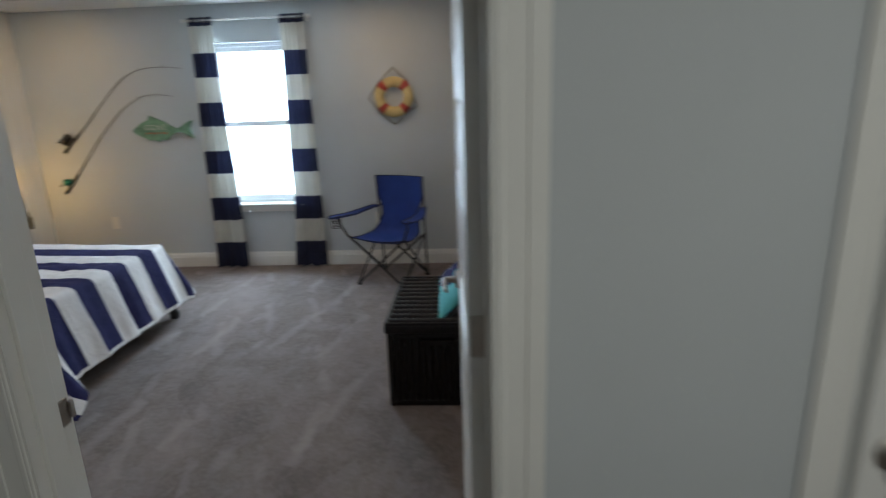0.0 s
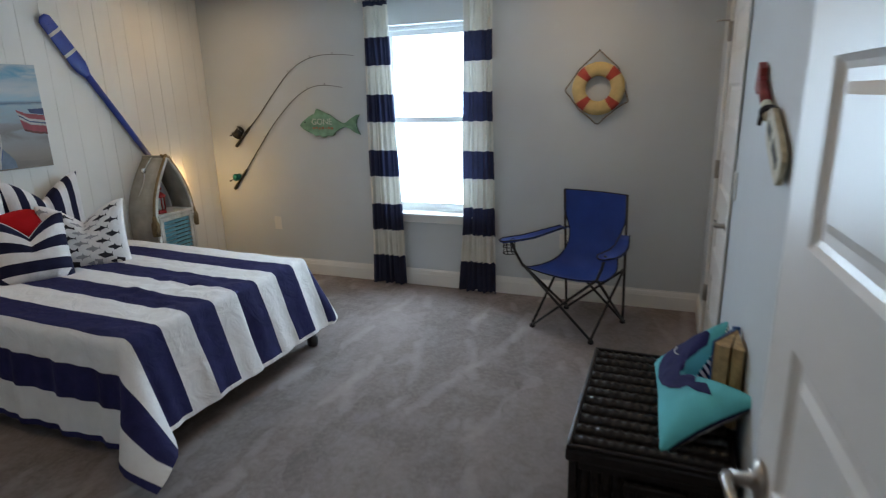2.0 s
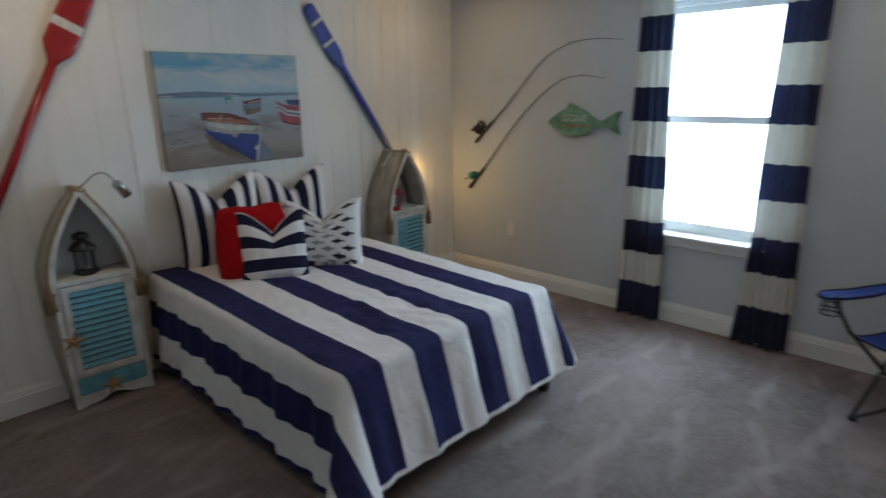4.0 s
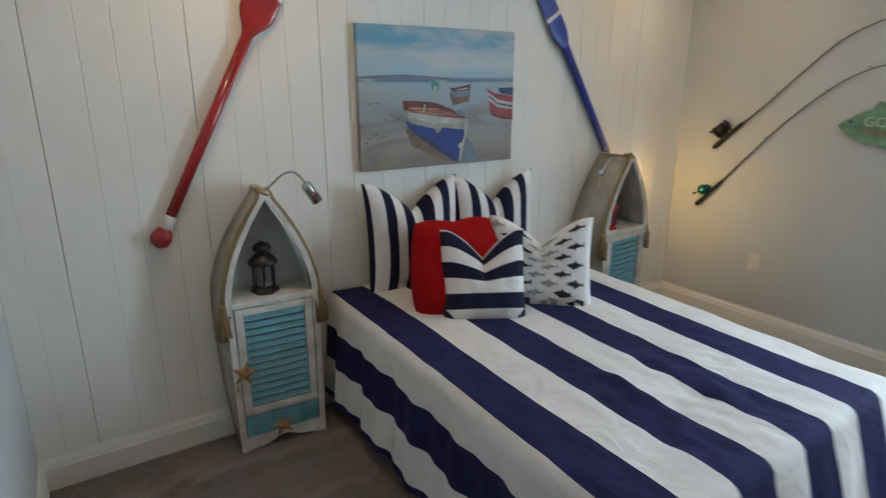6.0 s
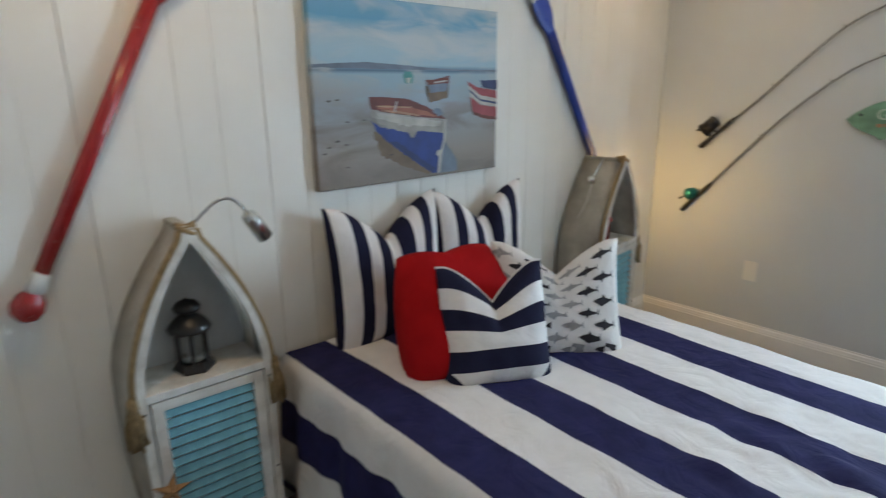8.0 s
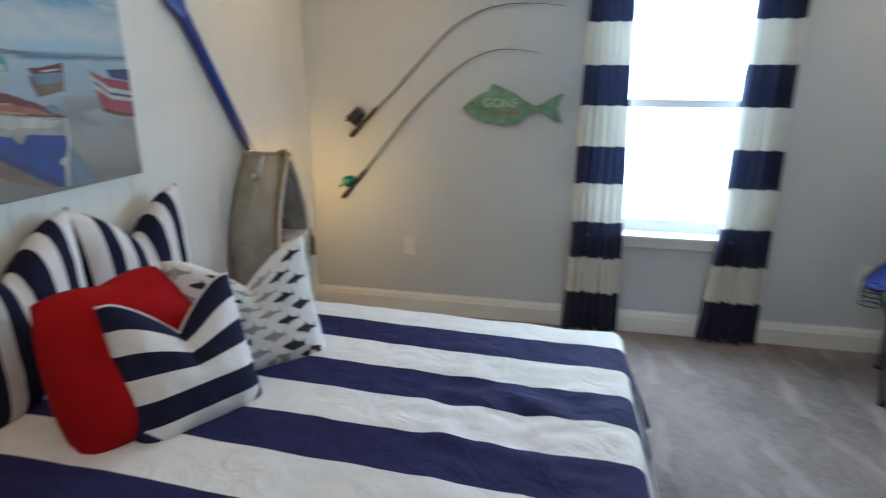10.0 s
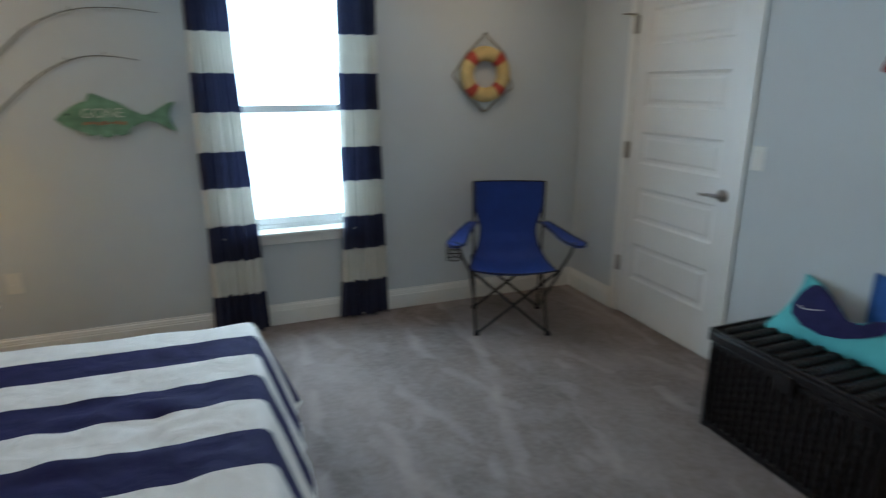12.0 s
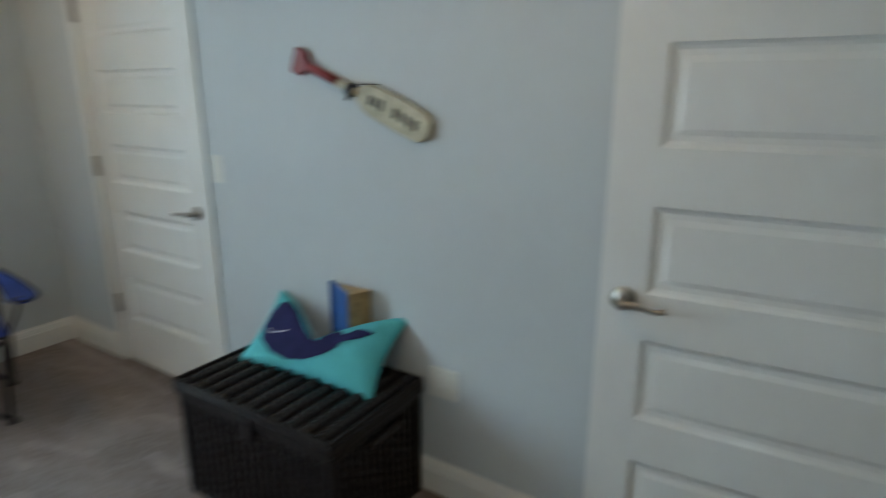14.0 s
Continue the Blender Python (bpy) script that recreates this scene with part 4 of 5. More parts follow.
def lantern(m, paint, label):
    ob = thing("lantern", m, label, "lantern")
    part("base", lathe([(0.042, 0), (0.044, 0.006), (0.040, 0.014), (0.036, 0.022)], 6), paint, ob)
    for k in range(6):
        a = math.pi / 6 + k * math.pi / 3
        x, y = 0.034 * math.cos(a), 0.034 * math.sin(a)
        part("post", boxed(x - 0.003, x + 0.003, y - 0.003, y + 0.003, 0.020, 0.110, 0.0008), paint, ob)
    glass = part("glass", lathe([(0.029, 0.022), (0.029, 0.108)], 6), GLASS, ob, "clear lantern glass")
    glass.visible_shadow = False
    part("roof", lathe([(0.044, 0.106), (0.046, 0.112), (0.038, 0.126), (0.022, 0.142), (0.013, 0.147), (0.013, 0.152)], 12), paint, ob)
    part("chimney", lathe([(0.014, 0.150), (0.026, 0.156), (0.029, 0.166), (0.021, 0.178), (0.006, 0.184)], 12), paint, ob)
    part("candle", lathe([(0.014, 0.022), (0.014, 0.034)], 14), WHITE_BAND, ob, "small white candle")
    pts = [(0.008 * math.cos(q), 0, 0.183 + 0.005 * math.sin(q)) for q in (2 * math.pi * k / 14 for k in range(14))]
    part("ring", tube(pts, 0.0018, 6, closed=True), paint, ob)
    return ob


lantern(pose(-3.262, 2.187, 0.6745, 0, 0, 12) @ Matrix.Diagonal((1.34, 1.34, 1.16, 1)), BLACK_METAL, "small black metal candle lantern on the boat shelf")
lantern(pose(-3.205, 4.222, 0.6745, 0, 0, 20) @ Matrix.Diagonal((1.34, 1.34, 1.16, 1)), RED_METAL, "small red metal candle lantern on the boat shelf")


def gooseneck(points, head_m, label):
    ob = thing("reading_lamp", pose(0, 0, 0), label, "lamp")
    part("neck", tube(curve_through(points, 7), 0.0045, 10), CHROME, ob, "", True)
    bm = lathe([(0.012, 0.0), (0.019, 0.004), (0.0225, 0.018), (0.0235, 0.095), (0.0215, 0.095), (0.0205, 0.020), (0.004, 0.012)], 22)
    bmesh.ops.transform(bm, matrix=head_m, verts=bm.verts)
    part("shade", bm, CHROME, ob, "brushed metal cylinder shade", True)
    return ob


lamp_a = gooseneck([(-3.215, 2.205, 1.100), (-3.205, 2.236, 1.132), (-3.20, 2.280, 1.166), (-3.195, 2.318, 1.172), (-3.19, 2.346, 1.150), (-3.19, 2.364, 1.122)],
                   Matrix.Translation((-3.19, 2.361, 1.126)) @ Matrix.Rotation(radians(-148), 4, "X"), "chrome gooseneck reading lamp on the boat shelf tip")
lamp_b = gooseneck([(-3.300, 4.330, 1.030), (-3.30, 4.37, 1.056), (-3.30, 4.43, 1.066), (-3.30, 4.478, 1.054), (-3.30, 4.496, 1.024)],
                   Matrix.Translation((-3.30, 4.497, 1.027)) @ Matrix.Rotation(math.pi, 4, "X"), "chrome gooseneck reading lamp switched on, behind the boat shelf")
mount = thing("lamp_mount", pose(-3.235, 4.172, 1.010), "small chrome lamp folded against the hull side, with its cord", "lamp")
part("arm", tube(curve_through([(0, 0.0, 0.0), (0.004, 0.020, 0.030), (0.006, 0.062, 0.078), (0.0, 0.098, 0.098)], 5), 0.0045, 8), CHROME, mount, "thin chrome arm", True)
bm = lathe([(0.018, 0), (0.022, 0.005), (0.020, 0.016), (0.010, 0.024)], 18)
bmesh.ops.transform(bm, matrix=Matrix.Rotation(radians(90), 4, "X"), verts=bm.verts)
part("knob", bm, CHROME, mount, "", True)
part("cord", tube(curve_through([(0, -0.006, -0.012), (-0.004, -0.020, -0.08), (-0.02, -0.052, -0.16), (-0.05, -0.080, -0.24), (-0.07, -0.09, -0.33)], 6), 0.0025, 6), CORD, mount, "white lamp cord", True)


# ---------- oars on the panelled wall ----------
def oar(low, top, blade, half_blade, paint, bands, grip, label):
    """An oar on the wall from its handle (y, z) to the end of its blade."""
    a, b = Vector((0, *low)), Vector((0, *top))
    length = (b - a).length
    ang = math.atan2(b.y - a.y, b.z - a.z)
    ob = thing("oar", Matrix.Translation((WEST + 0.024, *low)) @ Matrix.Rotation(-ang, 4, "X"), label, "oar", "pair of oars")
    shaft_end = length - blade
    z_in = 0.10 if grip else 0.0
    part("shaft", tube([(0, 0, z_in), (0, 0, shaft_end * 0.5), (0, 0, shaft_end + 0.03)], [0.0205, 0.0215, 0.0225], 16), paint, ob, "", True)
    if grip:
        part("grip", lathe([(0.012, -0.012), (0.033, 0.002), (0.040, 0.026), (0.034, 0.050), (0.022, 0.068), (0.0195, 0.074)], 18), paint, ob, "rounded grip", True)
        part("band", lathe([(0.0205, 0.066), (0.0232, 0.068), (0.0232, 0.118), (0.0215, 0.120)], 18), WHITE_BAND, ob, "white painted band", True)
    bm = bmesh.new()
    rows = []
    steps = 22
    for k in range(steps + 1):
        t = k / steps
        grow = min(1.0, t / 0.24)
        w = 0.021 + (half_blade - 0.021) * (grow * grow * (3 - 2 * grow)) - 0.010 * max(0, t - 0.3)
        if t > 0.93:
            w *= math.sqrt(max(0.08, 1 - ((t - 0.93) / 0.07) ** 2 * 0.8))
        th = 0.018 - 0.011 * min(1, t / 0.4)
        z = shaft_end + blade * t
        ring = [(math.cos(q), math.sin(q)) for q in (2 * math.pi * j / 16 for j in range(16))]
        rows.append([bm.verts.new((th * c * (1 if abs(s) > 0.8 else 0.85), w * s, z)) for c, s in ring])
    for k, (p, q) in enumerate(zip(rows, rows[1:])):
        t = (k + 0.5) / steps
        for j in range(16):
            f = bm.faces.new((p[j], p[(j + 1) % 16], q[(j + 1) % 16], q[j]))
            f.smooth = True
            f.material_index = 1 if any(lo < t < hi for lo, hi in bands) else 0
    bm.faces.new(list(reversed(rows[0])))
    bm.faces.new(rows[-1])
    part("blade", bm, (paint, WHITE_BAND), ob, "painted blade with pale bands")
    return ob


oar((1.822, 0.914), (2.440, 2.083), 0.46, 0.070, RED_PAINT, ((0.40, 0.49),), True, "red glossy painted wooden oar hung aslant on the panelling")
oar((4.337, 1.095), (3.680, 2.066), 0.47, 0.056, BLUE_PAINT, ((0.40, 0.47), (0.72, 0.79)), False, "blue painted wooden oar hung aslant on the panelling")


# ---------- canvas picture ----------
def picture_paint():
    m = bpy.data.materials.new("printed_beach_canvas")
    m.use_nodes = True
    nodes, links = m.node_tree.nodes, m.node_tree.links
    p = nodes["Principled BSDF"]
    p.inputs["Roughness"].default_value = 0.55
    co, sep, ramp = nodes.new("ShaderNodeTexCoord"), nodes.new("ShaderNodeSeparateXYZ"), nodes.new("ShaderNodeValToRGB")
    links.new(co.outputs["Object"], sep.inputs["Vector"])
    stretch, n, add, scale_n = nodes.new("ShaderNodeMapping"), nodes.new("ShaderNodeTexNoise"), nodes.new("ShaderNodeMath"), nodes.new("ShaderNodeMath")
    stretch.inputs["Scale"].default_value = (3.2, 3.2, 11)
    n.inputs["Scale"].default_value, n.inputs["Detail"].default_value, n.inputs["Distortion"].default_value = 1.0, 6, 0.6
    links.new(co.outputs["Object"], stretch.inputs["Vector"])
    links.new(stretch.outputs["Vector"], n.inputs["Vector"])
    span = nodes.new("ShaderNodeMapRange")
    span.inputs["From Min"].default_value, span.inputs["From Max"].default_value = 0.0, 0.63
    links.new(sep.outputs["Z"], span.inputs["Value"])
    links.new(span.outputs["Result"], ramp.inputs["Fac"])
    stops = [(0.0, (0.20, 0.17, 0.14)), (0.16, (0.27, 0.24, 0.21)), (0.33, (0.27, 0.28, 0.29)), (0.50, (0.27, 0.35, 0.41)), (0.615, (0.25, 0.38, 0.46)), (0.632, (0.08, 0.15, 0.22)), (0.648, (0.16, 0.26, 0.33)),
             (0.665, (0.30, 0.45, 0.53)), (0.74, (0.33, 0.47, 0.54)), (0.82, (0.36, 0.46, 0.50)), (0.90, (0.10, 0.31, 0.46)), (1.0, (0.16, 0.34, 0.45))]
    e = ramp.color_ramp.elements
    while len(e) < len(stops):
        e.new(0.5)
    for el, (at, c) in zip(e, stops):
        el.position, el.color = at, (*c, 1)
    mix, rng = nodes.new("ShaderNodeMix"), nodes.new("ShaderNodeMapRange")
    mix.data_type = "RGBA"
    rng.inputs["From Min"].default_value, rng.inputs["From Max"].default_value, rng.inputs["To Max"].default_value = 0.44, 0.60, 0.75
    links.new(n.outputs["Fac"], rng.inputs["Value"])
    links.new(rng.outputs["Result"], mix.inputs["Factor"])
    links.new(ramp.outputs["Color"], mix.inputs["A"])
    pale = nodes.new("ShaderNodeValToRGB")
    links.new(span.outputs["Result"], pale.inputs["Fac"])
    pale.color_ramp.elements[0].position, pale.color_ramp.elements[0].color = 0.36, (0.17, 0.14, 0.12, 1)
    pale.color_ramp.elements[1].position, pale.color_ramp.elements[1].color = 0.72, (0.50, 0.53, 0.52, 1)
    links.new(pale.outputs["Color"], mix.inputs["B"])
    links.new(mix.outputs["Result"], p.inputs["Base Color"])
    return m


PIC_Y0, PIC_Y1, PIC_Z0, PIC_Z1 = 2.686, 3.562, 1.123, 1.757
pic = thing("canvas_picture", pose(WEST + 0.001, PIC_Y0, PIC_Z0, 0, 0, 90), "unframed canvas print of moored rowing boats on a beach", "picture")
PW, PH = PIC_Y1 - PIC_Y0, PIC_Z1 - PIC_Z0
part("canvas", boxed(0, PW, -0.032, 0, 0, PH, 0.003), picture_paint(), pic, "printed canvas")
INKS = {k: material("print_" + k, c, 0.6, vary=0.2, scale=18) for k, c in (("blue", (0.012, 0.038, 0.20)), ("cream", (0.42, 0.40, 0.36)), ("rust", (0.28, 0.10, 0.06)), ("wood", (0.36, 0.20, 0.12)),
                                                                           ("red", (0.30, 0.06, 0.07)), ("brown", (0.13, 0.035, 0.03)), ("stone", (0.07, 0.06, 0.055)), ("shade", (0.14, 0.18, 0.23)), ("wet", (0.16, 0.11, 0.07)), ("peel", (0.29, 0.28, 0.25)), ("deep", (0.015, 0.03, 0.12)), ("green", (0.06, 0.24, 0.22)), ("sand", (0.20, 0.15, 0.12)), ("navy", (0.03, 0.05, 0.13)))}
layers = 0


def print_shape(ink, pts, rough=0.003):
    """A flat printed patch; pts run over the picture from 0 to 1, from its lower left."""
    global layers
    layers += 1
    bm = bmesh.new()
    edge = []
    for (x0, z0), (x1, z1) in zip(pts, pts[1:] + pts[:1]):
        k = max(1, int(math.hypot((x1 - x0) * PW, (z1 - z0) * PH) / 0.012))
        for q in range(k):
            x, z = x0 + (x1 - x0) * q / k, z0 + (z1 - z0) * q / k
            wob = rough * noise.noise(Vector((x * 60, z * 60, layers)))
            edge.append((min(1, max(0, x + wob)), min(1, max(0, z + wob * 1.4))))
    f = bm.faces.new([bm.verts.new((x * PW, -0.0326 - 0.00008 * layers, z * PH)) for x, z in edge])
    bmesh.ops.triangulate(bm, faces=[f])
    return part("printed_boat", bm, INKS[ink], pic)


# far hills, beach and wet sand
print_shape("shade", [(0.0, 0.655), (0.10, 0.664), (0.25, 0.672), (0.38, 0.664), (0.55, 0.650), (0.75, 0.640), (1.0, 0.640), (1.0, 0.632), (0.5, 0.636), (0.0, 0.640)], 0.002)
print_shape("wet", [(0.265, 0.30), (0.30, 0.16), (0.42, 0.08), (0.56, 0.02), (0.60, 0.06), (0.42, 0.22)], 0.010)
print_shape("shade", [(0.64, 0.24), (0.70, 0.15), (0.73, 0.08), (0.74, 0.015), (0.60, 0.015)], 0.006)
# the near boat
print_shape("blue", [(0.257, 0.365), (0.30, 0.32), (0.66, 0.26), (0.655, 0.16), (0.62, 0.02), (0.58, 0.02), (0.47, 0.115), (0.34, 0.230), (0.28, 0.30)], 0.004)
print_shape("deep", [(0.34, 0.235), (0.47, 0.118), (0.58, 0.022), (0.60, 0.05), (0.50, 0.135), (0.38, 0.235)], 0.006)
print_shape("peel", [(0.255, 0.425), (0.257, 0.385), (0.30, 0.335), (0.34, 0.312), (0.39, 0.298), (0.44, 0.278), (0.475, 0.245), (0.50, 0.288), (0.58, 0.275), (0.63, 0.268), (0.662, 0.268), (0.668, 0.345), (0.52, 0.368), (0.36, 0.400)], 0.010)
print_shape("cream", [(0.28, 0.405), (0.29, 0.368), (0.36, 0.345), (0.43, 0.318), (0.50, 0.318), (0.62, 0.305), (0.645, 0.335), (0.50, 0.360)], 0.010)
print_shape("brown", [(0.250, 0.490), (0.258, 0.425), (0.36, 0.395), (0.52, 0.366), (0.668, 0.345), (0.605, 0.400), (0.52, 0.440), (0.447, 0.475), (0.34, 0.485)], 0.004)
print_shape("rust", [(0.285, 0.425), (0.38, 0.405), (0.52, 0.376), (0.62, 0.360), (0.55, 0.400), (0.46, 0.425), (0.34, 0.440)], 0.005)
print_shape("wood", [(0.300, 0.414), (0.36, 0.399), (0.50, 0.372), (0.52, 0.378), (0.38, 0.410)], 0.003)
print_shape("wood", [(0.285, 0.432), (0.46, 0.420), (0.47, 0.428), (0.29, 0.442)], 0.002)
print_shape("cream", [(0.372, 0.405), (0.384, 0.462), (0.392, 0.462), (0.380, 0.403)], 0.001)
print_shape("shade", [(0.585, 0.395), (0.60, 0.415), (0.635, 0.410), (0.650, 0.375), (0.62, 0.365)], 0.003)
# its mooring rope
print_shape("cream", [(0.655, 0.345), (0.668, 0.345), (0.662, 0.22), (0.640, 0.12), (0.628, 0.02), (0.612, 0.02), (0.620, 0.12), (0.650, 0.22)], 0.003)
print_shape("cream", [(0.605, 0.135), (0.615, 0.160), (0.635, 0.155), (0.638, 0.125), (0.620, 0.115)], 0.004)
# the boats further out
print_shape("green", [(0.425, 0.605), (0.435, 0.625), (0.470, 0.625), (0.480, 0.600), (0.475, 0.56), (0.435, 0.56)], 0.003)
print_shape("cream", [(0.442, 0.590), (0.465, 0.590), (0.462, 0.562), (0.445, 0.562)], 0.003)
print_shape("wet", [(0.55, 0.545), (0.685, 0.555), (0.675, 0.470), (0.56, 0.450)], 0.012)
print_shape("brown", [(0.548, 0.578), (0.60, 0.582), (0.690, 0.605), (0.685, 0.555), (0.66, 0.530), (0.57, 0.525)], 0.003)
print_shape("shade", [(0.555, 0.550), (0.685, 0.560), (0.672, 0.515), (0.575, 0.505)], 0.004)
print_shape("cream", [(0.60, 0.568), (0.672, 0.578), (0.672, 0.570), (0.60, 0.560)], 0.002)
print_shape("red", [(0.800, 0.575), (0.86, 0.535), (1.0, 0.510), (1.0, 0.455), (0.90, 0.475), (0.81, 0.545)], 0.003)
print_shape("cream", [(0.808, 0.545), (0.88, 0.485), (1.0, 0.460), (1.0, 0.405), (0.89, 0.425), (0.82, 0.475)], 0.003)
print_shape("navy", [(0.815, 0.522), (0.885, 0.460), (1.0, 0.437), (1.0, 0.425), (0.885, 0.448), (0.818, 0.505)], 0.002)
print_shape("red", [(0.820, 0.478), (0.89, 0.425), (1.0, 0.402), (1.0, 0.335), (0.90, 0.355), (0.835, 0.380)], 0.004)
print_shape("brown", [(0.833, 0.385), (0.90, 0.358), (1.0, 0.338), (1.0, 0.318), (0.90, 0.338), (0.84, 0.365)], 0.005)
print_shape("navy", [(0.885, 0.575), (1.0, 0.580), (1.0, 0.515), (0.90, 0.535)], 0.003)
# weed and stones on the sand
for x, z in ((0.06, 0.47), (0.10, 0.475), (0.14, 0.36), (0.22, 0.365), (0.05, 0.23), (0.13, 0.24), (0.09, 0.26), (0.35, 0.16), (0.03, 0.20), (0.13, 0.115)):
    print_shape("stone", [(x - 0.010, z), (x + 0.002, z + 0.006), (x + 0.012, z + 0.001), (x + 0.002, z - 0.005)], 0.004)


# ---------- north wall: rods, fish, life ring, outlets ----------
def fishing_rod(line, label, reel_mat, drum):
    ob = thing("fishing_rod", pose(0, NORTH, 0), label, "fishing rod", "pair of fishing rods")
    pts = curve_through([(x, -0.014 if i else -0.020, z) for i, (x, z) in enumerate(line)], 10)
    n = len(pts)
    part("blank", tube(pts, [0.0062 - 0.0046 * (i / (n - 1)) ** 0.7 for i in range(n)], 8), ROD_BLACK, ob, "", True)
    a, b = Vector(pts[0]), Vector(pts[7])
    d = (b - a).normalized()
    handle = [a + d * s for s in (0, 0.02, 0.05, 0.10, 0.13, 0.17, 0.21, 0.24)]
    part("handle", tube(handle, [0.013, 0.015, 0.0135, 0.010, 0.010, 0.0125, 0.0115, 0.007], 12), BLACK_METAL, ob, "dark foam handle", True)
    side = Vector((d.z, 0, -d.x))
    centre = a + d * 0.115 - side * (0.058 if drum else 0.034)
    reel = bmesh.new()
    for v0, v1, r0, r1 in ((-0.036, 0.036, 0.038, 0.033), (-0.044, -0.036, 0.043, 0.043), (0.036, 0.048, 0.040, 0.018)):
        tube([centre + (d if drum else Vector((0, -1, 0))) * v0, centre + (d if drum else Vector((0, -1, 0))) * v1], [r0 * (1 if drum else 0.85), r1 * (1 if drum else 0.85)], 18, reel)
    main = part("reel", reel, reel_mat, ob, "fishing reel", True)
    part("reel_foot", tube([centre, a + d * 0.115], 0.006, 8), ROD_BLACK, main)
    crank = centre + Vector((0, -0.045, 0))
    bm = tube([centre + Vector((0, -0.03, 0)), crank, crank + d * -0.045 - side * 0.012], 0.003, 8)
    tube([crank + d * -0.045 - side * 0.012, crank + d * -0.045 - side * 0.012 + Vector((0, -0.018, 0))], 0.007, 10, bm)
    part("crank", bm, BLACK_METAL, main)
    if drum:
        bail = [centre + d * 0.03 + side * 0.036 * math.cos(q) + Vector((0, -0.036 * math.sin(q), 0)) + d * 0.012 * math.sin(q) for q in (math.pi * k / 10 for k in range(11))]
        part("bail", tube(bail, 0.0016, 6), CHROME, main, "wire bail")
    for k in (int(n * 0.30), int(n * 0.50), int(n * 0.68), int(n * 0.84)):
        p, q = Vector(pts[k]), (Vector(pts[min(k + 1, n - 1)]) - Vector(pts[k - 1])).normalized()
        c = p - Vector((q.z, 0, -q.x)) * 0.010
        ring = [c + 0.007 * (math.cos(w) * Vector((q.z, 0, -q.x)) + math.sin(w) * Vector((0, 1, 0))) for w in (2 * math.pi * j / 10 for j in range(10))]
        part("line_guide", tube(ring, 0.0013, 6, closed=True), ROD_BLACK, ob)
    return ob


fishing_rod([(-3.094, 1.116), (-2.962, 1.248), (-2.815, 1.383), (-2.644, 1.560), (-2.478, 1.717), (-2.334, 1.798), (-2.186, 1.834), (-2.021, 1.837), (-1.866, 1.821)],
            "dark fishing rod with a spinning reel bent along the wall", BLACK_METAL, True)
fishing_rod([(-3.166, 0.736), (-3.013, 0.913), (-2.846, 1.112), (-2.668, 1.312), (-2.493, 1.470), (-2.373, 1.552), (-2.246, 1.600), (-2.118, 1.605), (-1.987, 1.587)],
            "dark fishing rod with a teal reel bent along the wall", REEL_TEAL, False)

fish = thing("fish_sign", pose(-2.408, NORTH - 0.024, 1.183) @ Matrix.Diagonal((0.965, 1, 0.965, 1)), "green washed wooden fish sign with pale lettering", "sign")
upper = [(0.0, 0.115), (0.03, 0.145), (0.09, 0.185), (0.135, 0.205), (0.150, 0.205), (0.175, 0.250), (0.205, 0.240), (0.260, 0.215), (0.300, 0.200), (0.360, 0.160), (0.420, 0.130), (0.455, 0.135),
         (0.500, 0.165), (0.560, 0.197), (0.585, 0.198), (0.560, 0.160), (0.550, 0.120), (0.562, 0.075), (0.582, 0.036), (0.535, 0.055), (0.490, 0.085), (0.440, 0.098)]
lower = [(0.390, 0.080), (0.350, 0.058), (0.335, 0.030), (0.300, 0.020), (0.275, 0.032), (0.245, 0.012), (0.210, 0.018), (0.190, 0.032), (0.150, 0.022), (0.130, 0.040), (0.080, 0.060), (0.030, 0.085)]
part("body", slab(upper + lower, 0.018, bevel=0.002), FISH_GREEN, fish, "green fish-shaped board")
words("GONE", 0.072, pose(0.225, -0.002, 0.142, 90, 0, 0), FISH_PALE, fish, 0.0015, label="pale green painted word")
bm = bmesh.new()
for k in range(7):
    box(bm, 0.130 + 0.030 * k, 0.152 + 0.030 * k, -0.003, 0.0, 0.083 + 0.004 * math.sin(k * 1.9), 0.099 + 0.004 * math.sin(k * 2.7))
part("lettering", bm, FISH_RUST, fish, "rust-red painted lettering")
bm = lathe([(0.0075, 0), (0.005, 0.003)], 12)
bmesh.ops.transform(bm, matrix=pose(0.058, -0.001, 0.140, 90), verts=bm.verts)
part("eye", bm, BLACK_INK, fish)

ring_x, ring_z = -0.005, 1.520
ring = thing("life_ring", pose(ring_x, NORTH - 0.032, ring_z) @ Matrix.Diagonal((0.97, 1, 0.97, 1)), "cream and red decorative life ring with rope, hung on the wall", "life ring")
bm = bmesh.new()
N1, N2 = 96, 16
rows = []
for i in range(N1):
    a = 2 * math.pi * i / N1
    rows.append([bm.verts.new(((0.131 + 0.047 * math.cos(b)) * math.cos(a), 0.029 * math.sin(b), (0.131 + 0.047 * math.cos(b)) * math.sin(a))) for b in (2 * math.pi * k / N2 for k in range(N2))])
for i in range(N1):
    deg = (360 * (i + 0.5) / N1) % 90
    for k in range(N2):
        f = bm.faces.new((rows[i][k], rows[(i + 1) % N1][k], rows[(i + 1) % N1][(k + 1) % N2], rows[i][(k + 1) % N2]))
        f.smooth, f.material_index = True, 1 if 33 < deg < 57 else 0
bmesh.ops.recalc_face_normals(bm, faces=bm.faces)
part("float", bm, (RING_CREAM, RING_RED), ring, "cream ring with four red bands")
bm = bmesh.new()
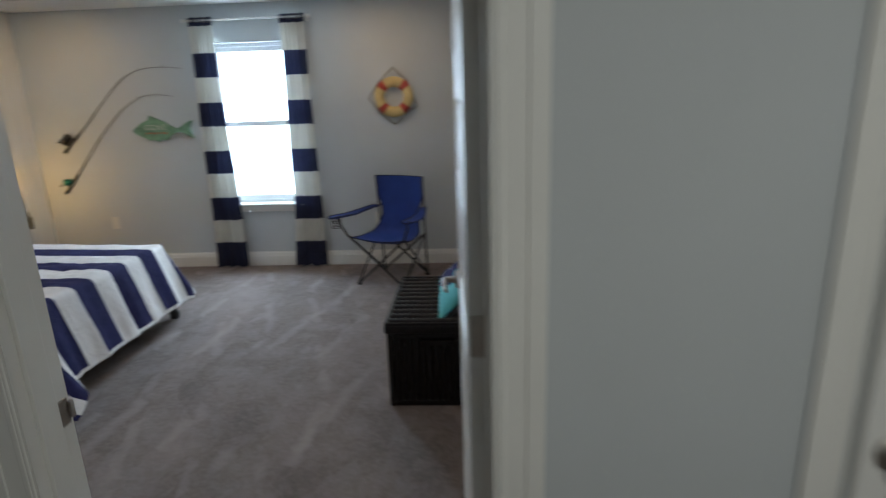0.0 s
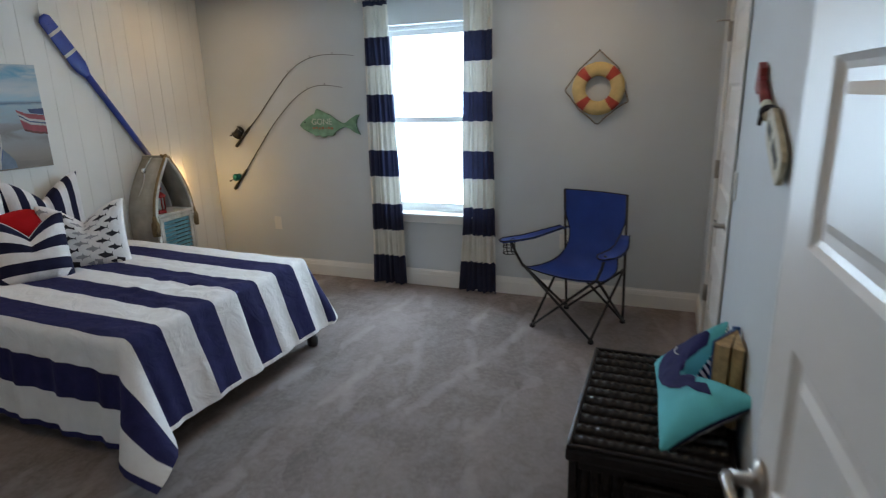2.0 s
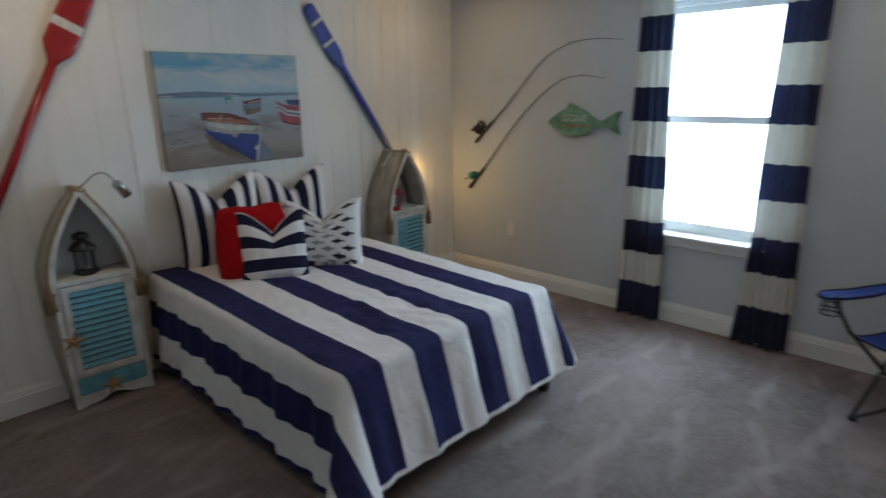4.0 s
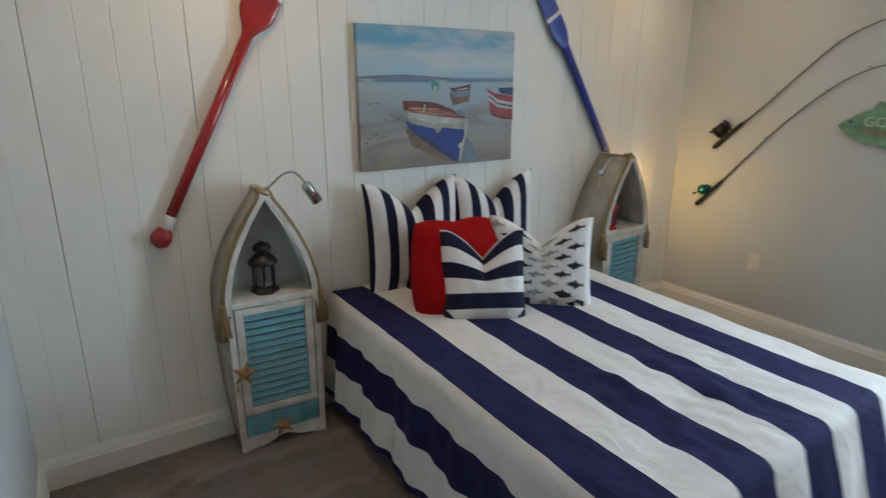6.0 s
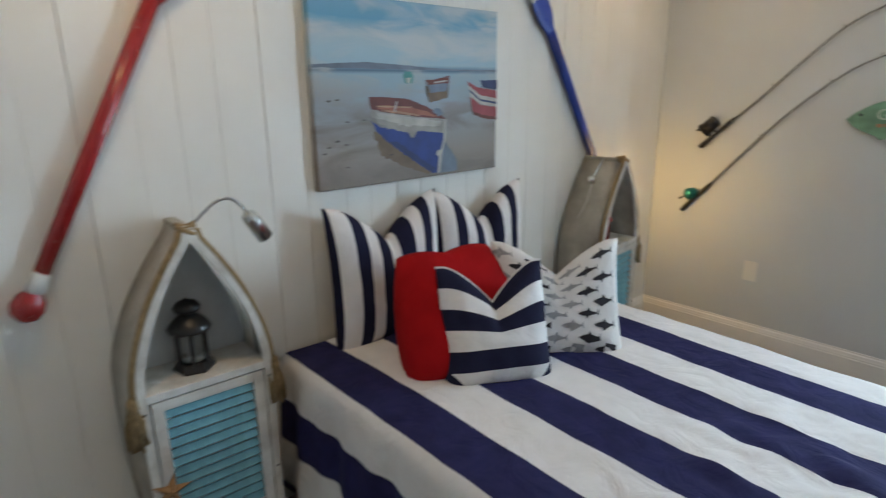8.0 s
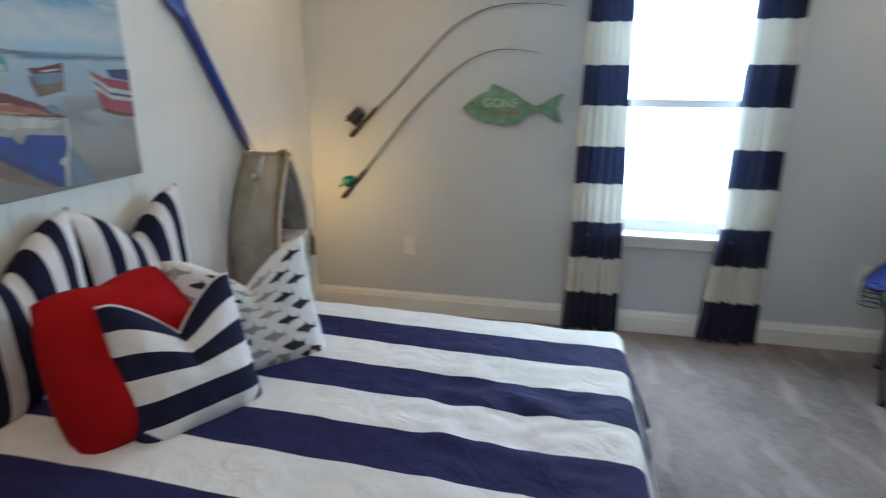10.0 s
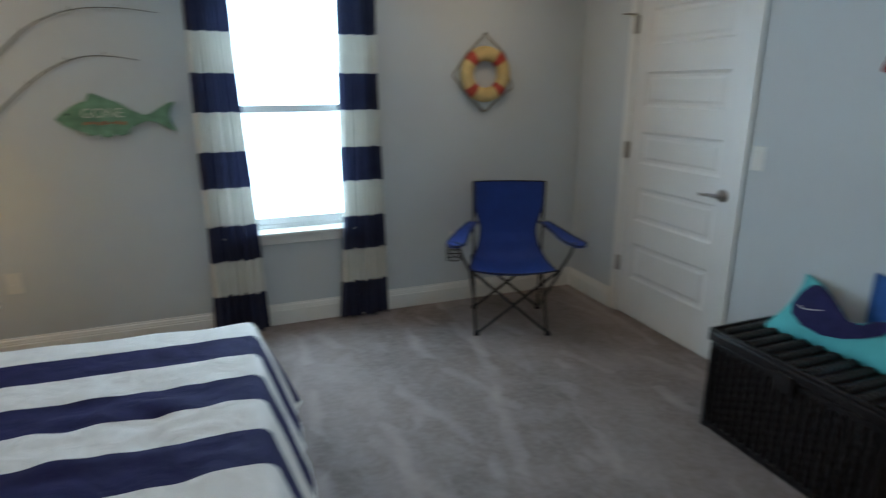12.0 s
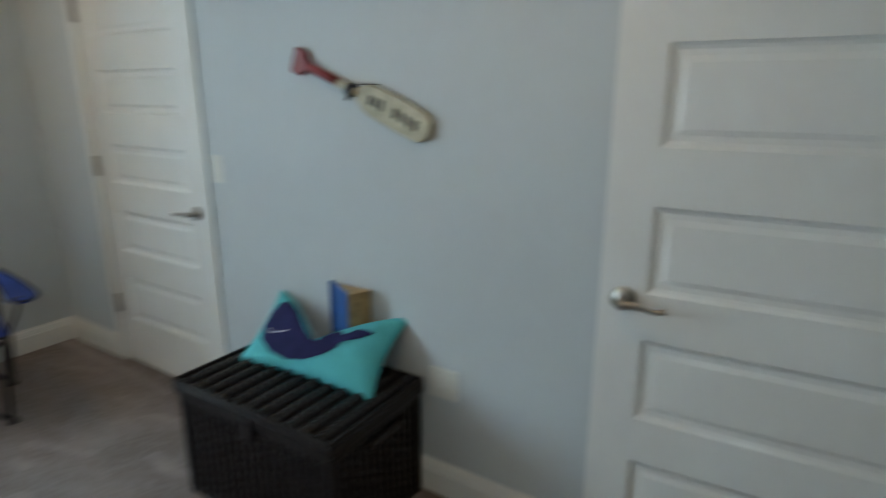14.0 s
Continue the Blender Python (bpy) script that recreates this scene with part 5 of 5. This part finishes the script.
for a0, peak, sag in ((45, (0.0, 0.252), 0), (135, (-0.225, -0.005), 1), (225, (0.0, -0.238), 1), (315, (0.200, -0.085), 1)):
    p, q = [Vector((0.186 * math.cos(radians(a)), -0.006, 0.186 * math.sin(radians(a)))) for a in (a0, a0 + 90)]
    m_ = Vector((peak[0], 0.006, peak[1]))
    line = [p, p.lerp(m_, 0.55), m_, q.lerp(m_, 0.55), q] if not sag else curve_through([p, p.lerp(m_, 0.6), m_, q.lerp(m_, 0.6), q], 5)
    tube(line, 0.0048, 7, bm)
part("rope", bm, RING_ROPE, ring, "dark grab rope", True)
part("nail", tube([(0, 0.03, 0.254), (0, -0.010, 0.256)], 0.004, 8), BLACK_METAL, ring)


def outlet(name, m, label, kind_, w=0.07, h=0.115):
    ob = thing(name, m, label, "outlet" if kind_ == "outlet" else "switch")
    part("plate", boxed(-w / 2, w / 2, -0.006, 0, -h / 2, h / 2, 0.003), PLASTIC, ob)
    if kind_ == "outlet":
        for z in (-0.020, 0.020):
            part("socket", boxed(-0.017, 0.017, -0.0075, -0.005, z - 0.014, z + 0.014, 0.001), PLASTIC, ob)
    else:
        part("rocker", boxed(-0.017, 0.017, -0.009, -0.005, -0.033, 0.033, 0.002), PLASTIC, ob, "white rocker")
    return ob


outlet("wall_outlet", pose(-2.742, NORTH, 0.443), "white duplex wall outlet", "outlet")
outlet("wall_outlet", pose(-0.205, NORTH, 0.44), "white duplex wall outlet", "outlet")
outlet("wall_outlet", pose(EAST, 2.437, 0.450, 0, 0, -90), "white wide wall outlet beside the storage chest", "outlet", 0.115, 0.115)
outlet("light_switch", pose(EAST, 3.552, 1.115, 0, 0, -90), "white rocker light switch beside the closet door", "switch")

# ---------- camping chair ----------
chair = thing("camping_chair", pose(-0.024, 4.578, 0, 0, 0, -21.4), "blue folding camping chair with a dark steel frame, in the corner", "chair")
FXL, FXR = -0.212, 0.216
FEET = [(FXL, -0.213), (FXR, -0.213), (FXL, 0.217), (FXR, 0.217)]
SEAT_F = [(-0.262, -0.262, 0.432), (0.262, -0.262, 0.432)]
SEAT_B = [(-0.225, 0.190, 0.385), (0.225, 0.190, 0.385)]
TOPS = [(-0.224, 0.168, 0.872), (0.224, 0.168, 0.872)]
for x, y in FEET:
    part("foot", lathe([(0.017, 0), (0.019, 0.006), (0.016, 0.020), (0.009, 0.026)], 12), CHAIR_TRIM, chair, "black plastic foot", True).location = (x, y, 0)
LEGS = [((*FEET[0], 0.012), SEAT_F[1]), ((*FEET[1], 0.012), SEAT_F[0]), ((*FEET[2], 0.012), SEAT_B[1]), ((*FEET[3], 0.012), SEAT_B[0]),
        ((*FEET[0], 0.012), SEAT_B[0]), ((*FEET[2], 0.012), SEAT_F[0]), ((*FEET[1], 0.012), SEAT_B[1]), ((*FEET[3], 0.012), SEAT_F[1])]
for i, (a, b) in enumerate(LEGS):
    off = Vector((0, 0.006 * (1 if i % 2 else -1), 0)) if i < 4 else Vector((0.006 * (1 if i % 2 else -1), 0, 0))
    part("leg", tube([Vector(a) + off, Vector(b) + off], 0.0085, 10), CHAIR_TUBE, chair, "", True)
for i in (0, 1):
    part("back_post", tube([(FEET[2 + i][0], FEET[2 + i][1], 0.015), TOPS[i]], 0.0085, 10), CHAIR_TUBE, chair, "", True)
    s = -1 if i == 0 else 1
    part("arm_post", tube([SEAT_F[i], (s * 0.305, -0.285, 0.52), (s * 0.330, -0.300, 0.600)], 0.0085, 10), CHAIR_TUBE, chair, "", True)
# sling: back and seat in one cloth
bm = bmesh.new()
LINE = curve_through([(0.168, 0.872, 0.226), (0.172, 0.800, 0.224), (0.178, 0.690, 0.212), (0.176, 0.580, 0.180), (0.150, 0.480, 0.190), (0.085, 0.410, 0.222), (-0.05, 0.392, 0.246), (-0.18, 0.402, 0.258), (-0.268, 0.428, 0.262)], 6)
rows = []
for k, (y, z, hw) in enumerate(LINE):
    t = k / (len(LINE) - 1)
    row = []
    for c in range(25):
        u = 2 * c / 24 - 1
        sag = (1 - u * u) * (0.028 if t < 0.45 else 0.058 * min(1, (t - 0.45) / 0.15 + 0.48) * (1 - 0.35 * max(0, t - 0.8) / 0.2))
        yy, zz = (y + sag, z) if t < 0.45 else (y + sag * 0.3, z - sag * 0.75)
        row.append(bm.verts.new((u * hw, yy + 0.003 * noise.noise(Vector((u * 3, t * 8, 0))), zz)))
    rows.append(row)
for a, b in zip(rows, rows[1:]):
    for c in range(24):
        bm.faces.new((a[c], b[c], b[c + 1], a[c + 1])).smooth = True
edge_l = [v.co.copy() for v in (r[0] for r in rows)]
edge_r = [v.co.copy() for v in (r[-1] for r in rows)]
edge_t, edge_f = [v.co.copy() for v in rows[0]], [v.co.copy() for v in rows[-1]]
sling = part("sling", bm, CHAIR_CLOTH, chair, "blue polyester seat and back")
thick_ = sling.modifiers.new("thickness", "SOLIDIFY")
thick_.thickness = 0.004
for line in (edge_l, edge_r, edge_t, edge_f):
    part("binding", tube(line, 0.0042, 6), CHAIR_TRIM, sling, "black edge binding", True)
for s in (-1, 1):
    bm = bmesh.new()
    rows = []
    for k, (x, y, z, w) in enumerate([(0.222, 0.172, 0.622, 0.030), (0.252, 0.090, 0.612, 0.036), (0.292, -0.02, 0.598, 0.044), (0.315, -0.13, 0.592, 0.052), (0.330, -0.23, 0.598, 0.056), (0.338, -0.31, 0.604, 0.054), (0.342, -0.365, 0.606, 0.030)]):
        rows.append([bm.verts.new((s * (x + w * u), y, z - 0.010 * (1 - u * u) - 0.003 * abs(u))) for u in (-1, -0.5, 0, 0.5, 1)])
    for a, b in zip(rows, rows[1:]):
        for c in range(4):
            bm.faces.new((a[c], b[c], b[c + 1], a[c + 1])).smooth = True
    bmesh.ops.recalc_face_normals(bm, faces=bm.faces)
    rim_l = [[r[0].co.copy() for r in rows], [r[4].co.copy() for r in rows], [v.co.copy() for v in rows[-1]]]
    arm = part("armrest", bm, CHAIR_CLOTH, chair, "blue padded strap armrest")
    t2 = arm.modifiers.new("thickness", "SOLIDIFY")
    t2.thickness = 0.010
    for line in rim_l:
        part("binding", tube(line, 0.0045, 6), CHAIR_TRIM, arm, "black edge binding", True)
    if s < 0:
        cup = bmesh.new()
        for z in (0.0, -0.045, -0.088):
            tube([(0.040 * math.cos(q), 0.040 * math.sin(q), z) for q in (2 * math.pi * k / 16 for k in range(16))], 0.003, 6, cup, closed=True)
        for k in range(8):
            q = 2 * math.pi * k / 8
            tube([(0.040 * math.cos(q), 0.040 * math.sin(q), 0), (0.037 * math.cos(q + 0.4), 0.037 * math.sin(q + 0.4), -0.088)], 0.0025, 6, cup)
        bmesh.ops.translate(cup, vec=(-0.352, -0.285, 0.590), verts=cup.verts)
        part("cup_holder", cup, CHAIR_TRIM, arm, "black mesh cup holder", True)

# ---------- storage chest and what lies on it ----------
CX0, CX1, CY0, CY1, CZ = 0.240, 0.712, 2.512, 3.240, 0.460
chest = thing("storage_chest", pose((CX0 + CX1) / 2, (CY0 + CY1) / 2, 0), "dark brown woven-look resin storage chest with a ridged lid", "chest")
body = at_world(part("body", boxed(CX0 + 0.020, CX1 - 0.012, CY0 + 0.020, CY1 - 0.020, 0.0, CZ - 0.055, 0.004), RATTAN, chest, "dark brown chest body"))


def woven(start, run, across, out, length, width, height, wave, seed):
    """A rounded strip woven over and under: it runs along run, bulges along out."""
    bm = bmesh.new()
    n, m = max(8, int(length / wave * 4)), 8
    rows = []
    for a in range(n + 1):
        s_ = length * a / n
        lift = 0.5 + 0.5 * math.cos(2 * math.pi * s_ / wave + seed * math.pi)
        row = []
        for b in range(m + 1):
            q = math.pi * b / m
            h = height * math.sin(q) * (0.66 + 0.34 * lift)
            row.append(bm.verts.new(Vector(start) + Vector(run) * s_ + Vector(across) * (width / 2 * -math.cos(q) * (0.90 + 0.10 * lift)) + Vector(out) * h))
        rows.append(row)
    for p, q in zip(rows, rows[1:]):
        for b in range(m):
            bm.faces.new((p[b], p[b + 1], q[b + 1], q[b])).smooth = True
    bmesh.ops.recalc_face_normals(bm, faces=bm.faces)
    return bm


n_front, n_side = 18, 12
w = (CY1 - CY0 - 0.07) / n_front
for k in range(n_front):
    y = CY0 + 0.035 + w * (k + 0.5)
    at_world(part("slat", woven((CX0 + 0.0205, y, 0.030), (0, 0, 1), (0, -1, 0), (-1, 0, 0), CZ - 0.110, w * 0.92, 0.013, 0.036, k % 2), RATTAN, chest, "", True))
w = (CX1 - CX0 - 0.07) / n_side
for k in range(n_side):
    x = CX0 + 0.035 + w * (k + 0.5)
    for ya, d in ((CY0 + 0.0205, -1), (CY1 - 0.0205, 1)):
        at_world(part("slat", woven((x, ya, 0.030), (0, 0, 1), (d, 0, 0), (0, d, 0), CZ - 0.110, w * 0.92, 0.013, 0.036, k % 2), RATTAN, chest, "", True))
for x, y in ((CX0 + 0.004, CY0 + 0.004), (CX0 + 0.004, CY1 - 0.030), (CX1 - 0.034, CY0 + 0.004), (CX1 - 0.034, CY1 - 0.030)):
    at_world(part("corner_post", boxed(x, x + 0.026, y, y + 0.026, 0.0, CZ - 0.058, 0.005), RATTAN, chest))
for z0, z1 in ((0.004, 0.032), (CZ - 0.082, CZ - 0.058)):
    bm = boxed(CX0 + 0.006, CX0 + 0.024, CY0 + 0.030, CY1 - 0.030, z0, z1, 0.003)
    box(bm, CX0 + 0.030, CX1 - 0.034, CY0 + 0.007, CY0 + 0.024, z0, z1, 0.003)
    box(bm, CX0 + 0.030, CX1 - 0.034, CY1 - 0.024, CY1 - 0.007, z0, z1, 0.003)
    at_world(part("rail", bm, RATTAN, chest))
lid = at_world(part("lid", boxed(CX0 - 0.006, CX1, CY0 - 0.006, CY1 + 0.006, CZ - 0.054, CZ - 0.010, 0.008), RATTAN, chest, "dark brown lid with raised slats"))
n_lid = 11
w = (CY1 - CY0 - 0.03) / n_lid
for k in range(n_lid):
    y = CY0 + 0.015 + w * (k + 0.5)
    bm = woven((CX0 + 0.012, y, CZ - 0.0105), (1, 0, 0), (0, 1, 0), (0, 0, 1), CX1 - CX0 - 0.028, w * 0.66, 0.022, 0.030, k % 2)
    part("slat", bm, RATTAN, lid, "", True)
bm = bmesh.new()
for xa, xb, ya, yb in ((CX0 - 0.004, CX0 + 0.010, CY0 + 0.008, CY1 - 0.008), (CX1 - 0.014, CX1 - 0.002, CY0 + 0.008, CY1 - 0.008), (CX0 - 0.004, CX1 - 0.002, CY0 - 0.004, CY0 + 0.008), (CX0 - 0.004, CX1 - 0.002, CY1 - 0.008, CY1 + 0.004)):
    box(bm, xa, xb, ya, yb, CZ - 0.012, CZ + 0.004, 0.004)
at_world(part("lid_rim", bm, RATTAN, chest))
bm = boxed(CX0 - 0.016, CX0 - 0.004, 2.835, 2.905, CZ - 0.105, CZ - 0.030, 0.004)
at_world(part("latch", bm, RATTAN, chest, "dark plastic latch"))
bm = boxed(CX0 + 0.17, CX0 + 0.34, CY0 - 0.012, CY0 + 0.008, CZ - 0.115, CZ - 0.090, 0.005)
at_world(part("handle", bm, RATTAN, chest, "dark moulded side handle"))

whale, wface = cushion("whale_cushion", 0.63, 0.325, 0.12, 0.18, (TEAL_CLOTH, INK, WHITE), "turquoise oblong cushion with a navy whale, leaning on the wall", facing(0.500, 2.885, CZ - 0.006, 183, 50),
                       group="cushions on the chest", picker=lambda u, v, front: 0 if front else (1 if int(u * 60) % 2 else 2), n=60, pinch=0.10)
WHALE = [(0.10, 0.42), (0.10, 0.58), (0.14, 0.76), (0.21, 0.88), (0.29, 0.92), (0.37, 0.86), (0.44, 0.70), (0.50, 0.52), (0.55, 0.44), (0.61, 0.45), (0.645, 0.54), (0.60, 0.70), (0.665, 0.70), (0.70, 0.62), (0.755, 0.72), (0.86, 0.66),
         (0.79, 0.56), (0.71, 0.50), (0.685, 0.38), (0.62, 0.25), (0.52, 0.15), (0.40, 0.10), (0.27, 0.14), (0.16, 0.26)]

WHALE = [((x - 0.1) * 1.10 + 0.065, min(0.965, (z - 0.1) * 1.06 + 0.10)) for x, z in WHALE]


def printed_patch(owner, g, outline, material_, lift, name, cells=26):
    """A printed patch that lies on a cushion's front, cut in small pieces so that it follows the cloth."""
    xs, zs = [p[0] for p in outline], [p[1] for p in outline]
    bm = bmesh.new()
    f = bm.faces.new([bm.verts.new((x, 0, z)) for x, z in outline])
    bmesh.ops.triangulate(bm, faces=[f])
    for axis, lo, hi in (((1, 0, 0), min(xs), max(xs)), ((0, 0, 1), min(zs), max(zs))):
        for k in range(1, cells):
            c = lo + (hi - lo) * k / cells
            bmesh.ops.bisect_plane(bm, geom=bm.verts[:] + bm.edges[:] + bm.faces[:], plane_co=Vector(axis) * c, plane_no=axis)
    for v in bm.verts:
        v.co = Vector(on_face(g, v.co.x, v.co.z, lift))
    for f in bm.faces:
        f.smooth = True
    return part(name, bm, material_, owner)


printed_patch(whale, wface, WHALE, NAVY, 0.0035, "whale_print")
bm = bmesh.new()
tube([on_face(wface, u, v, 0.005) for u, v in ((0.135, 0.42), (0.18, 0.38), (0.24, 0.40), (0.30, 0.46))], 0.0022, 6, bm)
part("whale_mouth", bm, WHITE, whale)

# an open book standing on end, its spine away from the door and the pages fanned in two lobes
book = thing("book", pose(0.717, 2.922, CZ + 0.006), "open blue hardback book standing on end, pages fanned", "book")
for ax, ay, cut in ((-0.078, -0.140, (-0.036, -0.170)), (0.006, -0.180, (-0.028, -0.168))):
    lobe = Vector(((ax + cut[0]) / 2, (ay + cut[1]) / 2)) * 1.03
    foot = [(0.0, -0.006), (ax * 0.97, ay * 0.97), (ax * 0.62 + lobe.x * 0.38, ay * 0.62 + lobe.y * 0.38), (lobe.x, lobe.y), (cut[0] * 0.98, cut[1] * 0.98), (cut[0] * 0.80, cut[1] * 0.80)]
    bm = bmesh.new()
    lo, hi = [bm.verts.new((x, y, 0.004)) for x, y in foot], [bm.verts.new((x, y, 0.272)) for x, y in foot]
    for k in range(len(foot)):
        bm.faces.new((lo[k], lo[(k + 1) % 6], hi[(k + 1) % 6], hi[k]))
    bm.faces.new(hi)
    bm.faces.new(lo)
    bmesh.ops.recalc_face_normals(bm, faces=bm.faces)
    part("page_block", bm, TAN, book, "tan page edges")
    if ax > 0:
        continue
    out = Vector((ay, -ax)).normalized() * (0.003 if ax < 0 else -0.003)
    a, b = Vector((0, 0)), Vector((ax, ay)) * 1.02
    bm = bmesh.new()
    ring = [a, b, b + out, a + out]
    lo, hi = [bm.verts.new((p.x, p.y, 0)) for p in ring], [bm.verts.new((p.x, p.y, 0.278)) for p in ring]
    for k in range(4):
        bm.faces.new((lo[k], lo[(k + 1) % 4], hi[(k + 1) % 4], hi[k]))
    bm.faces.new(hi)
    bm.faces.new(lo)
    bmesh.ops.recalc_face_normals(bm, faces=bm.faces)
    part("cover", bm, BOOK_BLUE, book, "blue board cover")
part("spine", boxed(-0.014, 0.010, 0.000, 0.006, 0, 0.278, 0.002), BOOK_BLUE, book)

# ---------- painted paddle on the east wall ----------
paddle = thing("paddle_sign", Matrix.Translation((EAST, 3.018, 1.526)) @ Matrix.Rotation(radians(-90), 4, "Z") @ Matrix.Rotation(radians(22.3), 4, "Y") @ Matrix.Diagonal((0.935, 1, 0.935, 1)), "cream and dark red painted paddle sign hung aslant", "sign")
part("grip", slab([(-0.022, -0.048), (-0.030, -0.040), (-0.030, 0.040), (-0.022, 0.048), (0.020, 0.044), (0.034, 0.022), (0.050, 0.017), (0.050, -0.017), (0.034, -0.022), (0.020, -0.044)], 0.022, bevel=0.003), PADDLE_RED, paddle, "dark red grip").location = (0, -0.028, 0)
part("shaft", tube([(0.045, -0.017, 0), (0.20, -0.017, 0)], 0.016, 12), PADDLE_RED, paddle, "dark red shaft", True)
part("neck", tube([(0.20, -0.017, 0), (0.30, -0.017, 0)], 0.0155, 12), PADDLE_CREAM, paddle, "", True)
knot = bmesh.new()
for k in range(3):
    tube([(0.255 + 0.010 * k + 0.002 * math.sin(q), -0.017 + 0.019 * math.cos(q), 0.019 * math.sin(q)) for q in (2 * math.pi * j / 14 for j in range(14))], 0.0055, 6, knot, closed=True)
tube(curve_through([(0.26, -0.034, -0.004), (0.275, -0.037, -0.022), (0.268, -0.036, -0.034)], 4), 0.006, 6, knot)
part("knot", knot, BLACK_INK, paddle, "dark cord knot", True)
part("hanging_cord", tube([(0.27, -0.02, 0.018), (0.31, -0.012, 0.040), (0.365, -0.01, 0.060)], 0.0016, 6), BLACK_INK, paddle)
blade_outline = [(0.285, -0.016), (0.285, 0.016), (0.315, 0.036), (0.345, 0.052), (0.40, 0.055), (0.48, 0.055), (0.56, 0.054), (0.600, 0.048), (0.618, 0.030), (0.622, 0.0), (0.616, -0.032), (0.596, -0.050),
                 (0.54, -0.055), (0.45, -0.054), (0.37, -0.053), (0.335, -0.044), (0.31, -0.030)]
part("blade", slab(blade_outline, 0.014, bevel=0.003), PADDLE_CREAM, paddle, "cream painted blade").location = (0, -0.024, 0)
rng = random.Random(4)
for x0, x1, zc in ((0.350, 0.425, 0.004), (0.465, 0.585, 0.000)):
    bm = bmesh.new()
    count = max(3, int((x1 - x0) / 0.024))
    for k in range(count):
        xa = x0 + (x1 - x0) * k / count
        box(bm, xa, xa + 0.018, -0.0262, -0.0235, zc - 0.017 + rng.uniform(-0.003, 0.003), zc + 0.017 + rng.uniform(-0.003, 0.003), 0.002)
    part("lettering", bm, LETTER, paddle, "charcoal painted lettering")

# ---------- the planks of the panelled wall ----------
edges = [SOUTH, 1.402, 1.515, 1.665, 1.775, 1.899, 2.015, 2.158, 2.272, 2.386, 2.530, 2.662]
steps_ = [0.152, 0.107, 0.124, 0.117, 0.142, 0.115, 0.114, 0.151, 0.129]
i = 0
while edges[-1] + steps_[i % 9] < NORTH - 0.05:
    edges.append(edges[-1] + steps_[i % 9])
    i += 1
edges.append(NORTH)
for k, (a, b) in enumerate(zip(edges, edges[1:])):
    g, h = [0.0012 if e % 4 == 2 else 0.0004 for e in (k, k + 1)]
    bm = bmesh.new()
    prof = [(WEST - 0.011, a + g), (WEST - 0.0012, a + g), (WEST, a + g + 0.0012), (WEST, b - h - 0.0012), (WEST - 0.0012, b - h), (WEST - 0.011, b - h)]
    lo, hi = [bm.verts.new((x, y, 0.0)) for x, y in prof], [bm.verts.new((x, y, CEILING)) for x, y in prof]
    for q in range(5):
        bm.faces.new((lo[q + 1], lo[q], hi[q], hi[q + 1]))
    bmesh.ops.recalc_face_normals(bm, faces=bm.faces)
    part("plank", bm, PANEL, west)
